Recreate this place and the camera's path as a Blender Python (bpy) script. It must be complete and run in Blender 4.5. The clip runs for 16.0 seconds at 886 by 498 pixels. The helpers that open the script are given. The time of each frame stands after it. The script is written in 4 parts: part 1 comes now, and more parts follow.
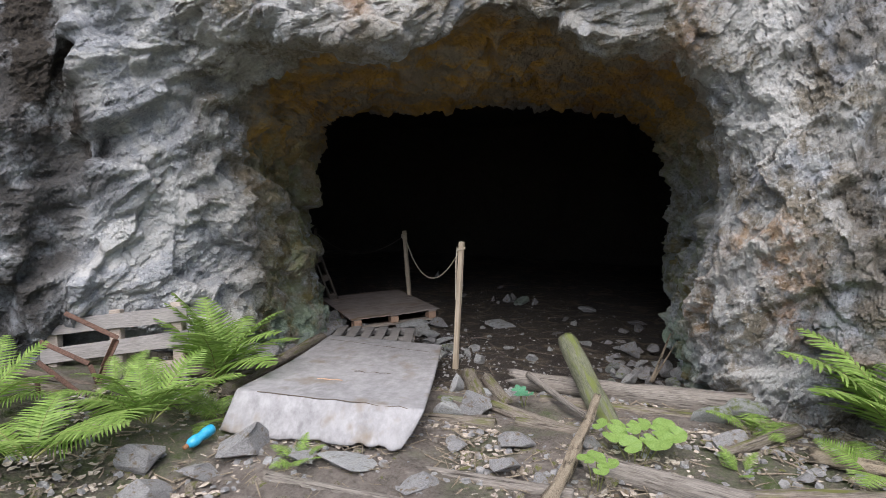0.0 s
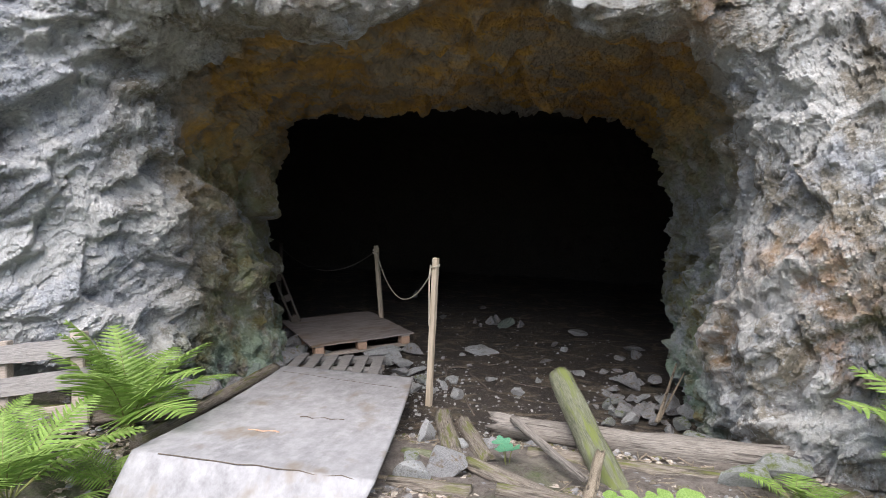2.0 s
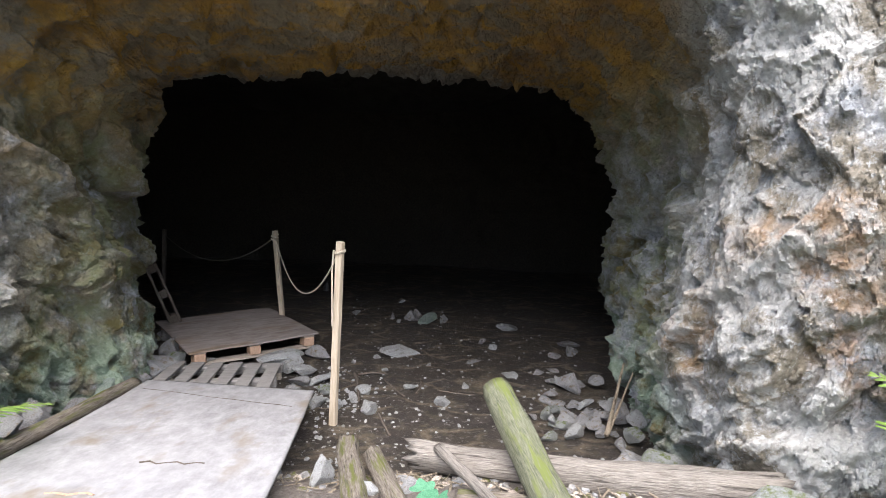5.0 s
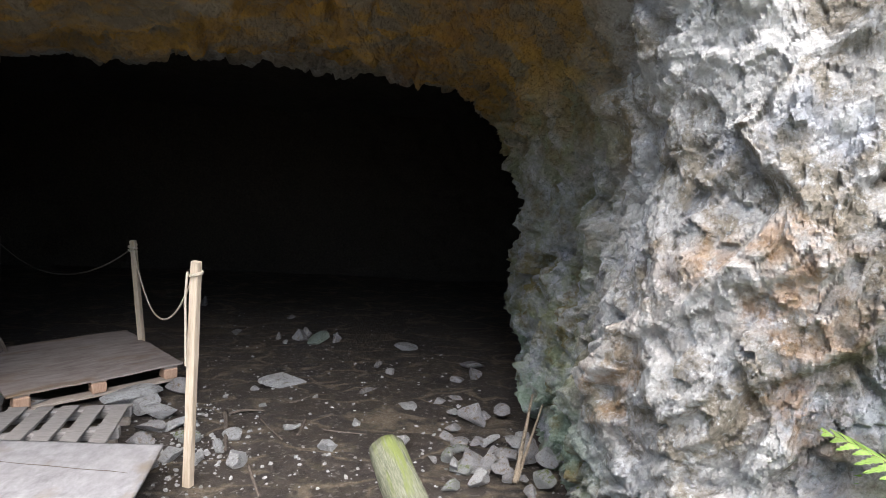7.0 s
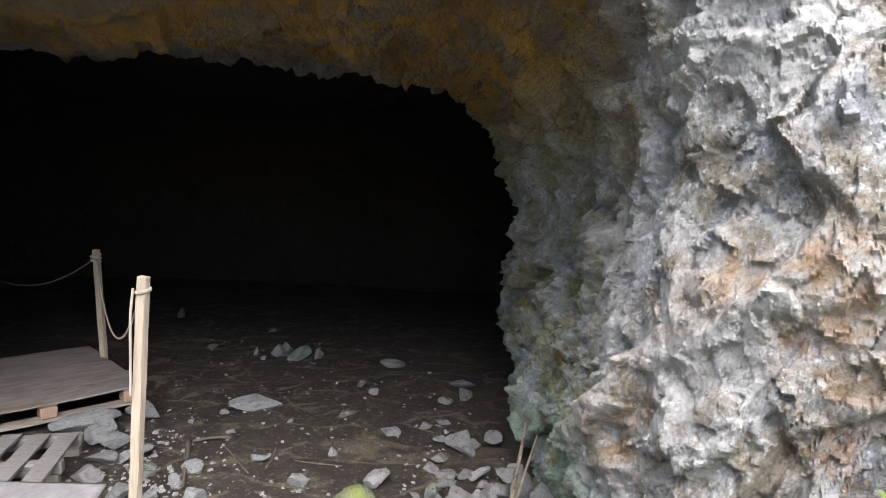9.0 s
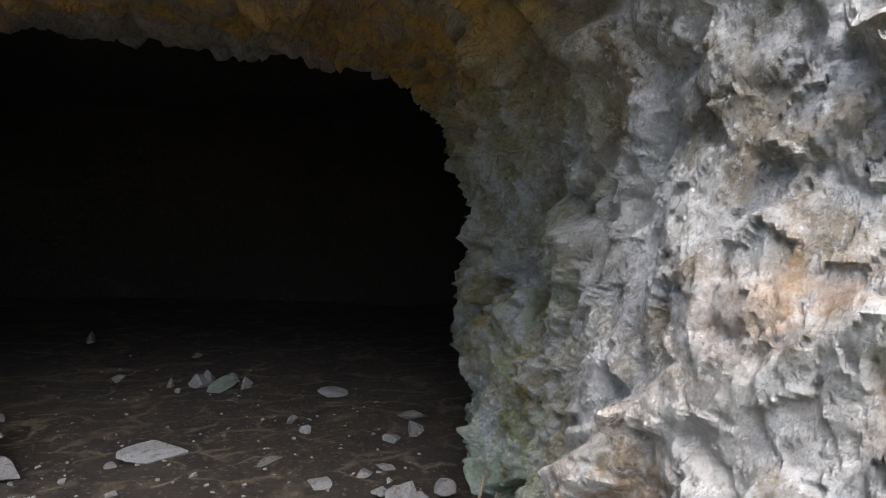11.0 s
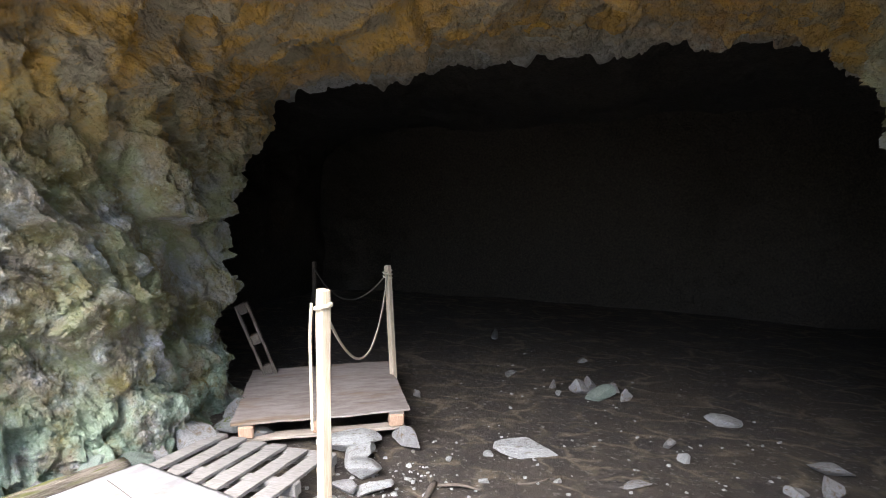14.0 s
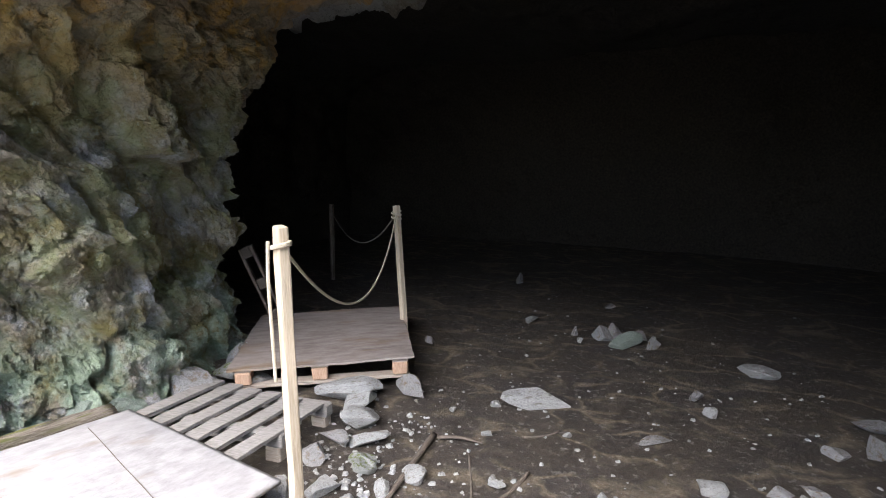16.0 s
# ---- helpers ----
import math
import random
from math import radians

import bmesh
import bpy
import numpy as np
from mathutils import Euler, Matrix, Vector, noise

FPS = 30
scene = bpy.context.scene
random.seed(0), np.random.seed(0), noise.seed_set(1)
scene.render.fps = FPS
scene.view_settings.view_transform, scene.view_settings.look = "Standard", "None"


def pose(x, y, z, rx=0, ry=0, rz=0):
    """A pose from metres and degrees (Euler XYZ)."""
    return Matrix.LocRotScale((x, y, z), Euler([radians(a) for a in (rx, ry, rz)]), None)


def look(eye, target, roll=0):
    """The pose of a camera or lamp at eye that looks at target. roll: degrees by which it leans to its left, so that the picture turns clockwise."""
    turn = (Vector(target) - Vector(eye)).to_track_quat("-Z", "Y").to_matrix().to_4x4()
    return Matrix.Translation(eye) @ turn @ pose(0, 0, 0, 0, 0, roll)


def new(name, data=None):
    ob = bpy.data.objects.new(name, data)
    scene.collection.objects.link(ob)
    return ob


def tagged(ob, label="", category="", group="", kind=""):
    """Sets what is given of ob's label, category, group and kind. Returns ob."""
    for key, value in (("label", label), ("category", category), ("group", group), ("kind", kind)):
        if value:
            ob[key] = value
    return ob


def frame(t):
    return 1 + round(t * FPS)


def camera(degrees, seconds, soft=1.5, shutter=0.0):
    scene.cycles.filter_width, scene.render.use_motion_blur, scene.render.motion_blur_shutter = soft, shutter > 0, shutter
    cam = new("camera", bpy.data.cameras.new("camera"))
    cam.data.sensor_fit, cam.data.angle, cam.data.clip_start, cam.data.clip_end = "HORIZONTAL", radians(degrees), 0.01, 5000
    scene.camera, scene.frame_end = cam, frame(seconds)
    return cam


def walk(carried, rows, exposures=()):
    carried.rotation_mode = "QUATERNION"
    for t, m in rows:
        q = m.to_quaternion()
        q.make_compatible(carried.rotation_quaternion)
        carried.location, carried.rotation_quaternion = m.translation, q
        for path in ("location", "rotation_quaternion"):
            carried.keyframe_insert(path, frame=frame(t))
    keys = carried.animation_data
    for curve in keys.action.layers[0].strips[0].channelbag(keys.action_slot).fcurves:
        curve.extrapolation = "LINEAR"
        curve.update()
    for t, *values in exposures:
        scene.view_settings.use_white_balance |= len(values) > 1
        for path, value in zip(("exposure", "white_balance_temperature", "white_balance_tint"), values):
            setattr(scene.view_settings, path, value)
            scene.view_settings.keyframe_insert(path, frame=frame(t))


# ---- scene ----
cam = camera(73.4, 16.0, 0.75)
PATH = [
    (0, (0.345, -0.029, 2.099), (0.219, 1.948, 1.821), 0.1),
    (0.5, (0.391, 0.165, 2.055), (0.282, 2.143, 1.782), 0.1),
    (1, (0.507, 0.339, 2.05), (0.401, 2.323, 1.817), -0.0),
    (1.5, (0.469, 0.61, 1.989), (0.368, 2.594, 1.762), 0.2),
    (2, (0.414, 0.79, 1.99), (0.336, 2.776, 1.768), 0.4),
    (2.5, (0.42, 0.885, 1.981), (0.339, 2.872, 1.761), 0.3),
    (3, (0.511, 1.18, 1.891), (0.443, 3.166, 1.669), 0.3),
    (3.5, (0.532, 1.431, 1.86), (0.487, 3.418, 1.632), 0.5),
    (4, (0.502, 1.672, 1.847), (0.509, 3.66, 1.626), 0.6),
    (4.5, (0.471, 1.724, 1.846), (0.513, 3.712, 1.632), 0.7),
    (5, (0.472, 1.726, 1.813), (0.66, 3.702, 1.568), 1.1),
    (7.5, (0.669, 2.393, 1.854), (1.185, 4.313, 1.637), 2.4),
    (8, (0.673, 2.389, 1.825), (1.179, 4.315, 1.638), 1.8),
    (8.5, (0.717, 2.496, 1.853), (1.212, 4.423, 1.645), 2.6),
    (11, (1.171, 3.391, 1.753), (1.798, 5.283, 1.59), 2.1),
    (11.5, (1.228, 3.496, 1.748), (1.347, 5.489, 1.62), 1.1),
    (12, (1.404, 3.653, 1.745), (1.455, 5.65, 1.646), 0.8),
    (12.5, (1.445, 3.708, 1.754), (1.202, 5.69, 1.648), 0.4),
    (13, (1.451, 3.683, 1.735), (1.13, 5.655, 1.647), 0.1),
    (13.5, (1.371, 3.654, 1.734), (0.809, 5.571, 1.641), -0.1),
    (14, (1.42, 3.686, 1.686), (0.741, 5.561, 1.542), -0.7),
    (14.5, (1.473, 3.691, 1.673), (0.798, 5.55, 1.376), -1.0),
    (15, (1.432, 3.646, 1.728), (0.74, 5.497, 1.421), -0.9),
    (15.5, (1.415, 3.654, 1.715), (0.672, 5.486, 1.412), -1.1),
    (16, (1.537, 4.079, 1.601), (0.728, 5.879, 1.279), -1.6),
]
EXPOSURES = [(0, 0.25), (1.5, 0.5), (3.5, 1.1), (5, 1.25), (8, 1.35), (11, 1.3), (11.5, 2.05), (12, 2.7), (13, 2.95), (13.5, 2.95), (14.2, 2.45), (15, 2.2), (16, 2.1)]
walk(cam, [(t, look(eye, target, roll)) for t, eye, target, roll in PATH], EXPOSURES)

# ---- world and light ----
world = bpy.data.worlds.new("world")
scene.world = world
world.use_nodes = True
wn = world.node_tree
sky = wn.nodes.new("ShaderNodeTexSky")
sky.sky_type, sky.sun_disc = "NISHITA", False
sky.sun_elevation, sky.sun_rotation = radians(59), radians(186)
sky.air_density, sky.dust_density, sky.ozone_density = 1.0, 2.5, 1.0
wn.nodes["Background"].inputs["Strength"].default_value = 0.15
wn.links.new(sky.outputs[0], wn.nodes["Background"].inputs["Color"])
sun = new("sun", bpy.data.lights.new("sun", "SUN"))
sun.data.energy, sun.data.angle, sun.data.color = 4.0, radians(68), (1.0, 0.965, 1.0)
sun.matrix_world = look((-0.6, -1.95, 10.0), (0, 4, 0.0))

# ---- numeric noise ----
def hash3(ix, iy, iz, seed):
    n = (ix * 374761393 + iy * 668265263 + iz * 2147483647 + seed * 974634541) & 0xFFFFFFFF
    n = ((n ^ (n >> 13)) * 1274126177) & 0xFFFFFFFF
    n = ((n ^ (n >> 16)) * 2246822519) & 0xFFFFFFFF
    return ((n ^ (n >> 15)) & 0xFFFFFF) / float(0x1000000)


def value_noise(p, seed):
    i = np.floor(p).astype(np.int64)
    f = p - i
    f = f * f * (3 - 2 * f)
    out = np.zeros(len(p))
    for a in (0, 1):
        for b in (0, 1):
            for c in (0, 1):
                w = (f[:, 0] if a else 1 - f[:, 0]) * (f[:, 1] if b else 1 - f[:, 1]) * (f[:, 2] if c else 1 - f[:, 2])
                out += w * hash3(i[:, 0] + a, i[:, 1] + b, i[:, 2] + c, seed)
    return out * 2 - 1


def fbm(p, seed, octaves=4):
    out, amp, tot = np.zeros(len(p)), 1.0, 0.0
    for k in range(octaves):
        out += amp * value_noise(p * (2 ** k), seed + k)
        tot += amp
        amp *= 0.5
    return out / tot


def facets(p, seed, slope=0.5, step=0.5, joint=0.0):
    """Broken-rock relief: each cell is a tilted plane of its own height."""
    base = np.floor(p).astype(np.int64)
    best = np.full(len(p), 1e9)
    second = np.full(len(p), 1e9)
    val = np.zeros(len(p))
    for a in (-1, 0, 1):
        for b in (-1, 0, 1):
            for c in (-1, 0, 1):
                ix, iy, iz = base[:, 0] + a, base[:, 1] + b, base[:, 2] + c
                dx = p[:, 0] - (ix + hash3(ix, iy, iz, seed))
                dy = p[:, 1] - (iy + hash3(ix, iy, iz, seed + 1))
                dz = p[:, 2] - (iz + hash3(ix, iy, iz, seed + 2))
                d = dx * dx + dy * dy + dz * dz
                near = d < best
                h = (hash3(ix, iy, iz, seed + 3) - 0.5) * 2 * step
                g = (hash3(ix, iy, iz, seed + 4) - 0.5) * dx + (hash3(ix, iy, iz, seed + 5) - 0.5) * dy + (hash3(ix, iy, iz, seed + 6) - 0.5) * dz
                val = np.where(near, h + 2 * slope * g, val)
                second = np.where(near, best, np.minimum(second, d))
                best = np.where(near, d, best)
    gap = np.sqrt(second) - np.sqrt(best)
    return val - joint * np.exp(-(gap / 0.07) ** 2)


def sstep(a, b, x):
    k = np.clip((x - a) / (b - a), 0, 1)
    return k * k * (3 - 2 * k)


def ground_z(x, y):
    """Height of the ground: damp cave floor, rising to the forest floor outside."""
    out = 0.47 - 0.10 * sstep(3.2, 4.3, y) + 0.05 * np.exp(-((x + 0.6) ** 2 / 0.5 + (y - 3.1) ** 2 / 0.12))
    out = out + 0.20 * sstep(-1.3, -2.2, x) * sstep(5.6, 4.2, y) - 0.06 * sstep(5.0, 20.0, np.abs(x))
    floor = 0.03 - 0.035 * (np.clip(x, -3, 4) - 0.6)
    lo = 4.15 + 0.5 * sstep(-0.9, -1.6, x)
    # unseen rise behind the camera and far sides, added to block low skylight
    sky_block = 3.2 * sstep(-3.5, -17.0, y) + 3.0 * sstep(9.0, 22.0, np.abs(x)) * sstep(6.0, 0.0, y)
    return out + (floor - out) * sstep(lo, lo + 1.35, y) + sky_block


def gz(x, y):
    return float(ground_z(np.float64(x), np.float64(y)))


# ---- materials ----
def material(name, rough=0.85, metal=0.0, spec=0.3):
    m = bpy.data.materials.new(name)
    m.use_nodes = True
    b = m.node_tree.nodes["Principled BSDF"]
    b.inputs["Roughness"].default_value, b.inputs["Metallic"].default_value = rough, metal
    b.inputs["Specular IOR Level"].default_value = spec
    return m, m.node_tree, b


def tex_noise(nt, vec, scale, detail=6.0, rough=0.6, lo=0.35, hi=0.65):
    n = nt.nodes.new("ShaderNodeTexNoise")
    n.inputs["Scale"].default_value, n.inputs["Detail"].default_value, n.inputs["Roughness"].default_value = scale, detail, rough
    nt.links.new(vec, n.inputs["Vector"])
    r = nt.nodes.new("ShaderNodeMapRange")
    r.inputs["From Min"].default_value, r.inputs["From Max"].default_value = lo, hi
    nt.links.new(n.outputs["Fac"], r.inputs["Value"])
    return r.outputs["Result"]


def mix(nt, fac, a, b, blend="MIX"):
    n = nt.nodes.new("ShaderNodeMix")
    n.data_type, n.blend_type, n.clamp_factor = "RGBA", blend, True
    for slot, v in ((n.inputs["Factor"], fac), (n.inputs["A"], a), (n.inputs["B"], b)):
        if isinstance(v, bpy.types.NodeSocket):
            nt.links.new(v, slot)
        elif isinstance(v, tuple):
            slot.default_value = (*v, 1.0)
        else:
            slot.default_value = v
    return n.outputs["Result"]


def maths(nt, op, a, b):
    n = nt.nodes.new("ShaderNodeMath")
    n.operation = op
    for slot, v in ((n.inputs[0], a), (n.inputs[1], b)):
        if isinstance(v, bpy.types.NodeSocket):
            nt.links.new(v, slot)
        else:
            slot.default_value = v
    return n.outputs[0]


def coords(nt, stretch=(1, 1, 1), vary=True):
    tc = nt.nodes.new("ShaderNodeTexCoord")
    mp = nt.nodes.new("ShaderNodeMapping")
    mp.inputs["Scale"].default_value = stretch
    nt.links.new(tc.outputs["Object"], mp.inputs["Vector"])
    if vary:
        oi = nt.nodes.new("ShaderNodeObjectInfo")
        mul = nt.nodes.new("ShaderNodeVectorMath")
        mul.operation = "SCALE"
        mul.inputs[0].default_value = (37.0, 19.0, 53.0)
        nt.links.new(oi.outputs["Random"], mul.inputs["Scale"])
        nt.links.new(mul.outputs[0], mp.inputs["Location"])
    return mp.outputs["Vector"]


def bump(nt, bsdf, height, strength, distance, previous=None):
    n = nt.nodes.new("ShaderNodeBump")
    n.inputs["Strength"].default_value, n.inputs["Distance"].default_value = strength, distance
    nt.links.new(height, n.inputs["Height"])
    if previous:
        nt.links.new(previous, n.inputs["Normal"])
    nt.links.new(n.outputs["Normal"], bsdf.inputs["Normal"])
    return n.outputs["Normal"]


def attr(nt, name):
    n = nt.nodes.new("ShaderNodeAttribute")
    n.attribute_name = name
    return n.outputs["Fac"]


def layered(name, dark, mid, light, scale, rough=0.85, stretch=(1, 1, 1), relief=0.004, spot=None, spot_scale=20.0, metal=0.0, spec=0.3, top=None):
    """A surface of three tones at two scales, with optional spots and an optional growth on its upper side."""
    m, nt, b = material(name, rough, metal, spec)
    v = coords(nt, stretch)
    big = tex_noise(nt, v, scale)
    fine = tex_noise(nt, v, scale * 6.5, 8.0, 0.7)
    col = mix(nt, big, dark, mid)
    col = mix(nt, fine, col, light)
    if spot:
        col = mix(nt, tex_noise(nt, v, spot_scale, 4.0, 0.6, 0.55, 0.68), col, spot)
    if top:
        geo = nt.nodes.new("ShaderNodeNewGeometry")
        sep = nt.nodes.new("ShaderNodeSeparateXYZ")
        nt.links.new(geo.outputs["Normal"], sep.inputs[0])
        patch = tex_noise(nt, v, scale * 1.3, 5.0, 0.6, 0.48, 0.62)
        up = nt.nodes.new("ShaderNodeMapRange")
        up.inputs["From Min"].default_value, up.inputs["From Max"].default_value = 0.1, 0.8
        nt.links.new(sep.outputs["Z"], up.inputs["Value"])
        col = mix(nt, maths(nt, "MULTIPLY", patch, up.outputs["Result"]), col, top)
    nt.links.new(col, b.inputs["Base Color"])
    bump(nt, b, fine, 0.7, relief)
    return m


def rock_material():
    m, nt, b = material("cliff_rock", 0.94, 0.0, 0.12)
    v = coords(nt, vary=False)
    big = tex_noise(nt, v, 1.3, 5.0, 0.6, 0.38, 0.62)
    mid = tex_noise(nt, v, 6.0, 8.0, 0.68, 0.36, 0.66)
    fine = tex_noise(nt, v, 34.0, 8.0, 0.75, 0.33, 0.68)
    speck = tex_noise(nt, v, 22.0, 6.0, 0.7, 0.56, 0.66)
    col = mix(nt, big, (0.36, 0.378, 0.405), (0.54, 0.558, 0.585))
    col = mix(nt, maths(nt, "MULTIPLY", mid, 0.38), col, (0.15, 0.15, 0.15))
    col = mix(nt, maths(nt, "MULTIPLY", fine, 0.55), col, (0.60, 0.615, 0.63))
    col = mix(nt, maths(nt, "MULTIPLY", tex_noise(nt, v, 48.0, 5.0, 0.65, 0.55, 0.66), 0.45), col, (0.08, 0.08, 0.08))
    tan = maths(nt, "MULTIPLY", attr(nt, "tan"), tex_noise(nt, v, 3.0, 7.0, 0.65, 0.38, 0.53))
    col = mix(nt, maths(nt, "MULTIPLY", tan, 0.9), col, mix(nt, fine, (0.19, 0.155, 0.10), (0.40, 0.35, 0.26)))
    ochre = attr(nt, "ochre")
    ocol = mix(nt, tex_noise(nt, coords(nt, (0.8, 2.2, 2.2), False), 2.0, 7.0, 0.65, 0.44, 0.57), (0.42, 0.36, 0.27), (0.66, 0.40, 0.10))
    ocol = mix(nt, maths(nt, "MULTIPLY", mid, 0.6), ocol, (0.24, 0.20, 0.16))
    col = mix(nt, ochre, col, ocol)
    pale = maths(nt, "MULTIPLY", attr(nt, "pale"), tex_noise(nt, v, 2.2, 9.0, 0.72, 0.46, 0.53))
    col = mix(nt, maths(nt, "MULTIPLY", pale, 0.85), col, mix(nt, fine, (0.55, 0.545, 0.515), (0.76, 0.755, 0.73)))
    col = mix(nt, maths(nt, "MULTIPLY", attr(nt, "pale"), speck), col, (0.70, 0.71, 0.70))
    algae = maths(nt, "MULTIPLY", attr(nt, "algae"), tex_noise(nt, v, 4.0, 7.0, 0.65, 0.36, 0.58))
    acol = mix(nt, tex_noise(nt, v, 3.4, 6.0, 0.6, 0.44, 0.58), (0.20, 0.17, 0.065), (0.28, 0.30, 0.16))
    col = mix(nt, maths(nt, "MULTIPLY", algae, 0.95), col, mix(nt, maths(nt, "MULTIPLY", speck, 0.45), acol, (0.46, 0.52, 0.43)))
    mint = maths(nt, "MULTIPLY", attr(nt, "mint"), tex_noise(nt, v, 5.0, 7.0, 0.65, 0.40, 0.56))
    col = mix(nt, maths(nt, "MULTIPLY", mint, 0.85), col, mix(nt, fine, (0.24, 0.34, 0.24), (0.46, 0.56, 0.46)))
    rust = maths(nt, "MULTIPLY", attr(nt, "rust"), tex_noise(nt, v, 9.0, 7.0, 0.65, 0.38, 0.55))
    col = mix(nt, maths(nt, "MULTIPLY", rust, 0.6), col, mix(nt, fine, (0.36, 0.15, 0.035), (0.48, 0.28, 0.10)))
    # dark stains, plus shade painted into the rock colour deep in the chamber
    stain_shade = maths(nt, "MULTIPLY", attr(nt, "dark"), tex_noise(nt, v, 3.0, 7.0, 0.65, 0.30, 0.50))
    stain_shade = maths(nt, "MAXIMUM", maths(nt, "MULTIPLY", stain_shade, 0.85), maths(nt, "SUBTRACT", attr(nt, "dark"), 1.0))
    col = mix(nt, stain_shade, col, mix(nt, fine, (0.035, 0.033, 0.030), (0.10, 0.085, 0.07)))
    nt.links.new(col, b.inputs["Base Color"])
    n1 = bump(nt, b, mid, 0.7, 0.028)
    for scale, depth in ((7.0, 0.05), (19.0, 0.022)):
        shift = nt.nodes.new("ShaderNodeTexNoise")
        shift.inputs["Scale"].default_value, shift.inputs["Detail"].default_value = scale * 0.6, 4.0
        nt.links.new(v, shift.inputs["Vector"])
        add = nt.nodes.new("ShaderNodeVectorMath")
        add.operation = "MULTIPLY_ADD"
        add.inputs[1].default_value = (2.2 / scale,) * 3
        nt.links.new(shift.outputs["Color"], add.inputs[0])
        nt.links.new(v, add.inputs[2])
        vor = nt.nodes.new("ShaderNodeTexVoronoi")
        vor.feature = "DISTANCE_TO_EDGE"
        vor.inputs["Scale"].default_value = scale
        nt.links.new(add.outputs[0], vor.inputs["Vector"])
        groove = nt.nodes.new("ShaderNodeMapRange")
        groove.inputs["From Max"].default_value = 0.09
        nt.links.new(vor.outputs["Distance"], groove.inputs["Value"])
        cells = nt.nodes.new("ShaderNodeTexVoronoi")
        cells.inputs["Scale"].default_value = scale
        nt.links.new(add.outputs[0], cells.inputs["Vector"])
        sep = nt.nodes.new("ShaderNodeSeparateColor")
        nt.links.new(cells.outputs["Color"], sep.inputs[0])
        n1 = bump(nt, b, maths(nt, "ADD", groove.outputs["Result"], sep.outputs[0]), 0.65, depth * 0.38, n1)
    bump(nt, b, fine, 0.9, 0.013, n1)
    return m


def ground_material():
    m, nt, b = material("ground_soil", 0.9)
    v = coords(nt, vary=False)
    big = tex_noise(nt, v, 1.6, 5.0, 0.6, 0.38, 0.62)
    mid = tex_noise(nt, v, 9.0, 8.0, 0.7, 0.36, 0.64)
    fine = tex_noise(nt, v, 55.0, 8.0, 0.75, 0.35, 0.66)
    chips = tex_noise(nt, v, 26.0, 3.0, 0.5, 0.6, 0.66)
    soil = mix(nt, mid, (0.085, 0.068, 0.055), (0.27, 0.235, 0.20))
    soil = mix(nt, maths(nt, "MULTIPLY", fine, 0.6), soil, (0.36, 0.32, 0.28))
    soil = mix(nt, maths(nt, "MULTIPLY", attr(nt, "moss"), mid), soil, mix(nt, fine, (0.045, 0.07, 0.02), (0.12, 0.16, 0.05)))
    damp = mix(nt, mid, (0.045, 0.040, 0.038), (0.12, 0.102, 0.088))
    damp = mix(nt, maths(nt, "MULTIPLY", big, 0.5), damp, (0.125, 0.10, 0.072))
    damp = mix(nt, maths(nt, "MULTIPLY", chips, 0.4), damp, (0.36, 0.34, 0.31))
    shift = nt.nodes.new("ShaderNodeTexNoise")
    shift.inputs["Scale"].default_value, shift.inputs["Detail"].default_value = 2.2, 5.0
    nt.links.new(v, shift.inputs["Vector"])
    add = nt.nodes.new("ShaderNodeVectorMath")
    add.operation = "MULTIPLY_ADD"
    add.inputs[1].default_value = (0.75, 0.75, 0.0)
    nt.links.new(shift.outputs["Color"], add.inputs[0])
    nt.links.new(coords(nt, (0.8, 1.5, 0.0), False), add.inputs[2])
    plates = nt.nodes.new("ShaderNodeTexVoronoi")
    plates.feature = "DISTANCE_TO_EDGE"
    plates.inputs["Scale"].default_value = 2.1
    nt.links.new(add.outputs[0], plates.inputs["Vector"])
    vein = nt.nodes.new("ShaderNodeMapRange")
    vein.inputs["From Min"].default_value, vein.inputs["From Max"].default_value = 0.085, 0.0
    nt.links.new(plates.outputs["Distance"], vein.inputs["Value"])
    dry = maths(nt, "MULTIPLY", vein.outputs["Result"], tex_noise(nt, v, 2.6, 5.0, 0.65, 0.43, 0.56))
    damp = mix(nt, maths(nt, "MULTIPLY", dry, 1.0), damp, mix(nt, fine, (0.17, 0.13, 0.085), (0.36, 0.31, 0.23)))
    flat = maths(nt, "MULTIPLY", tex_noise(nt, v, 3.4, 6.0, 0.6, 0.58, 0.64), mid)
    damp = mix(nt, maths(nt, "MULTIPLY", flat, 0.7), damp, (0.21, 0.175, 0.12))
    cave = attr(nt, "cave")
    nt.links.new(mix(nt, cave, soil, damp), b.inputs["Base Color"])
    rr = nt.nodes.new("ShaderNodeMapRange")
    rr.inputs["To Min"].default_value, rr.inputs["To Max"].default_value = 0.92, 0.45
    nt.links.new(maths(nt, "MULTIPLY", cave, maths(nt, "SUBTRACT", 1.0, maths(nt, "MULTIPLY", mid, 0.6))), rr.inputs["Value"])
    nt.links.new(rr.outputs["Result"], b.inputs["Roughness"])
    n1 = bump(nt, b, mid, 0.8, 0.04)
    bump(nt, b, fine, 0.8, 0.012, n1)
    return m


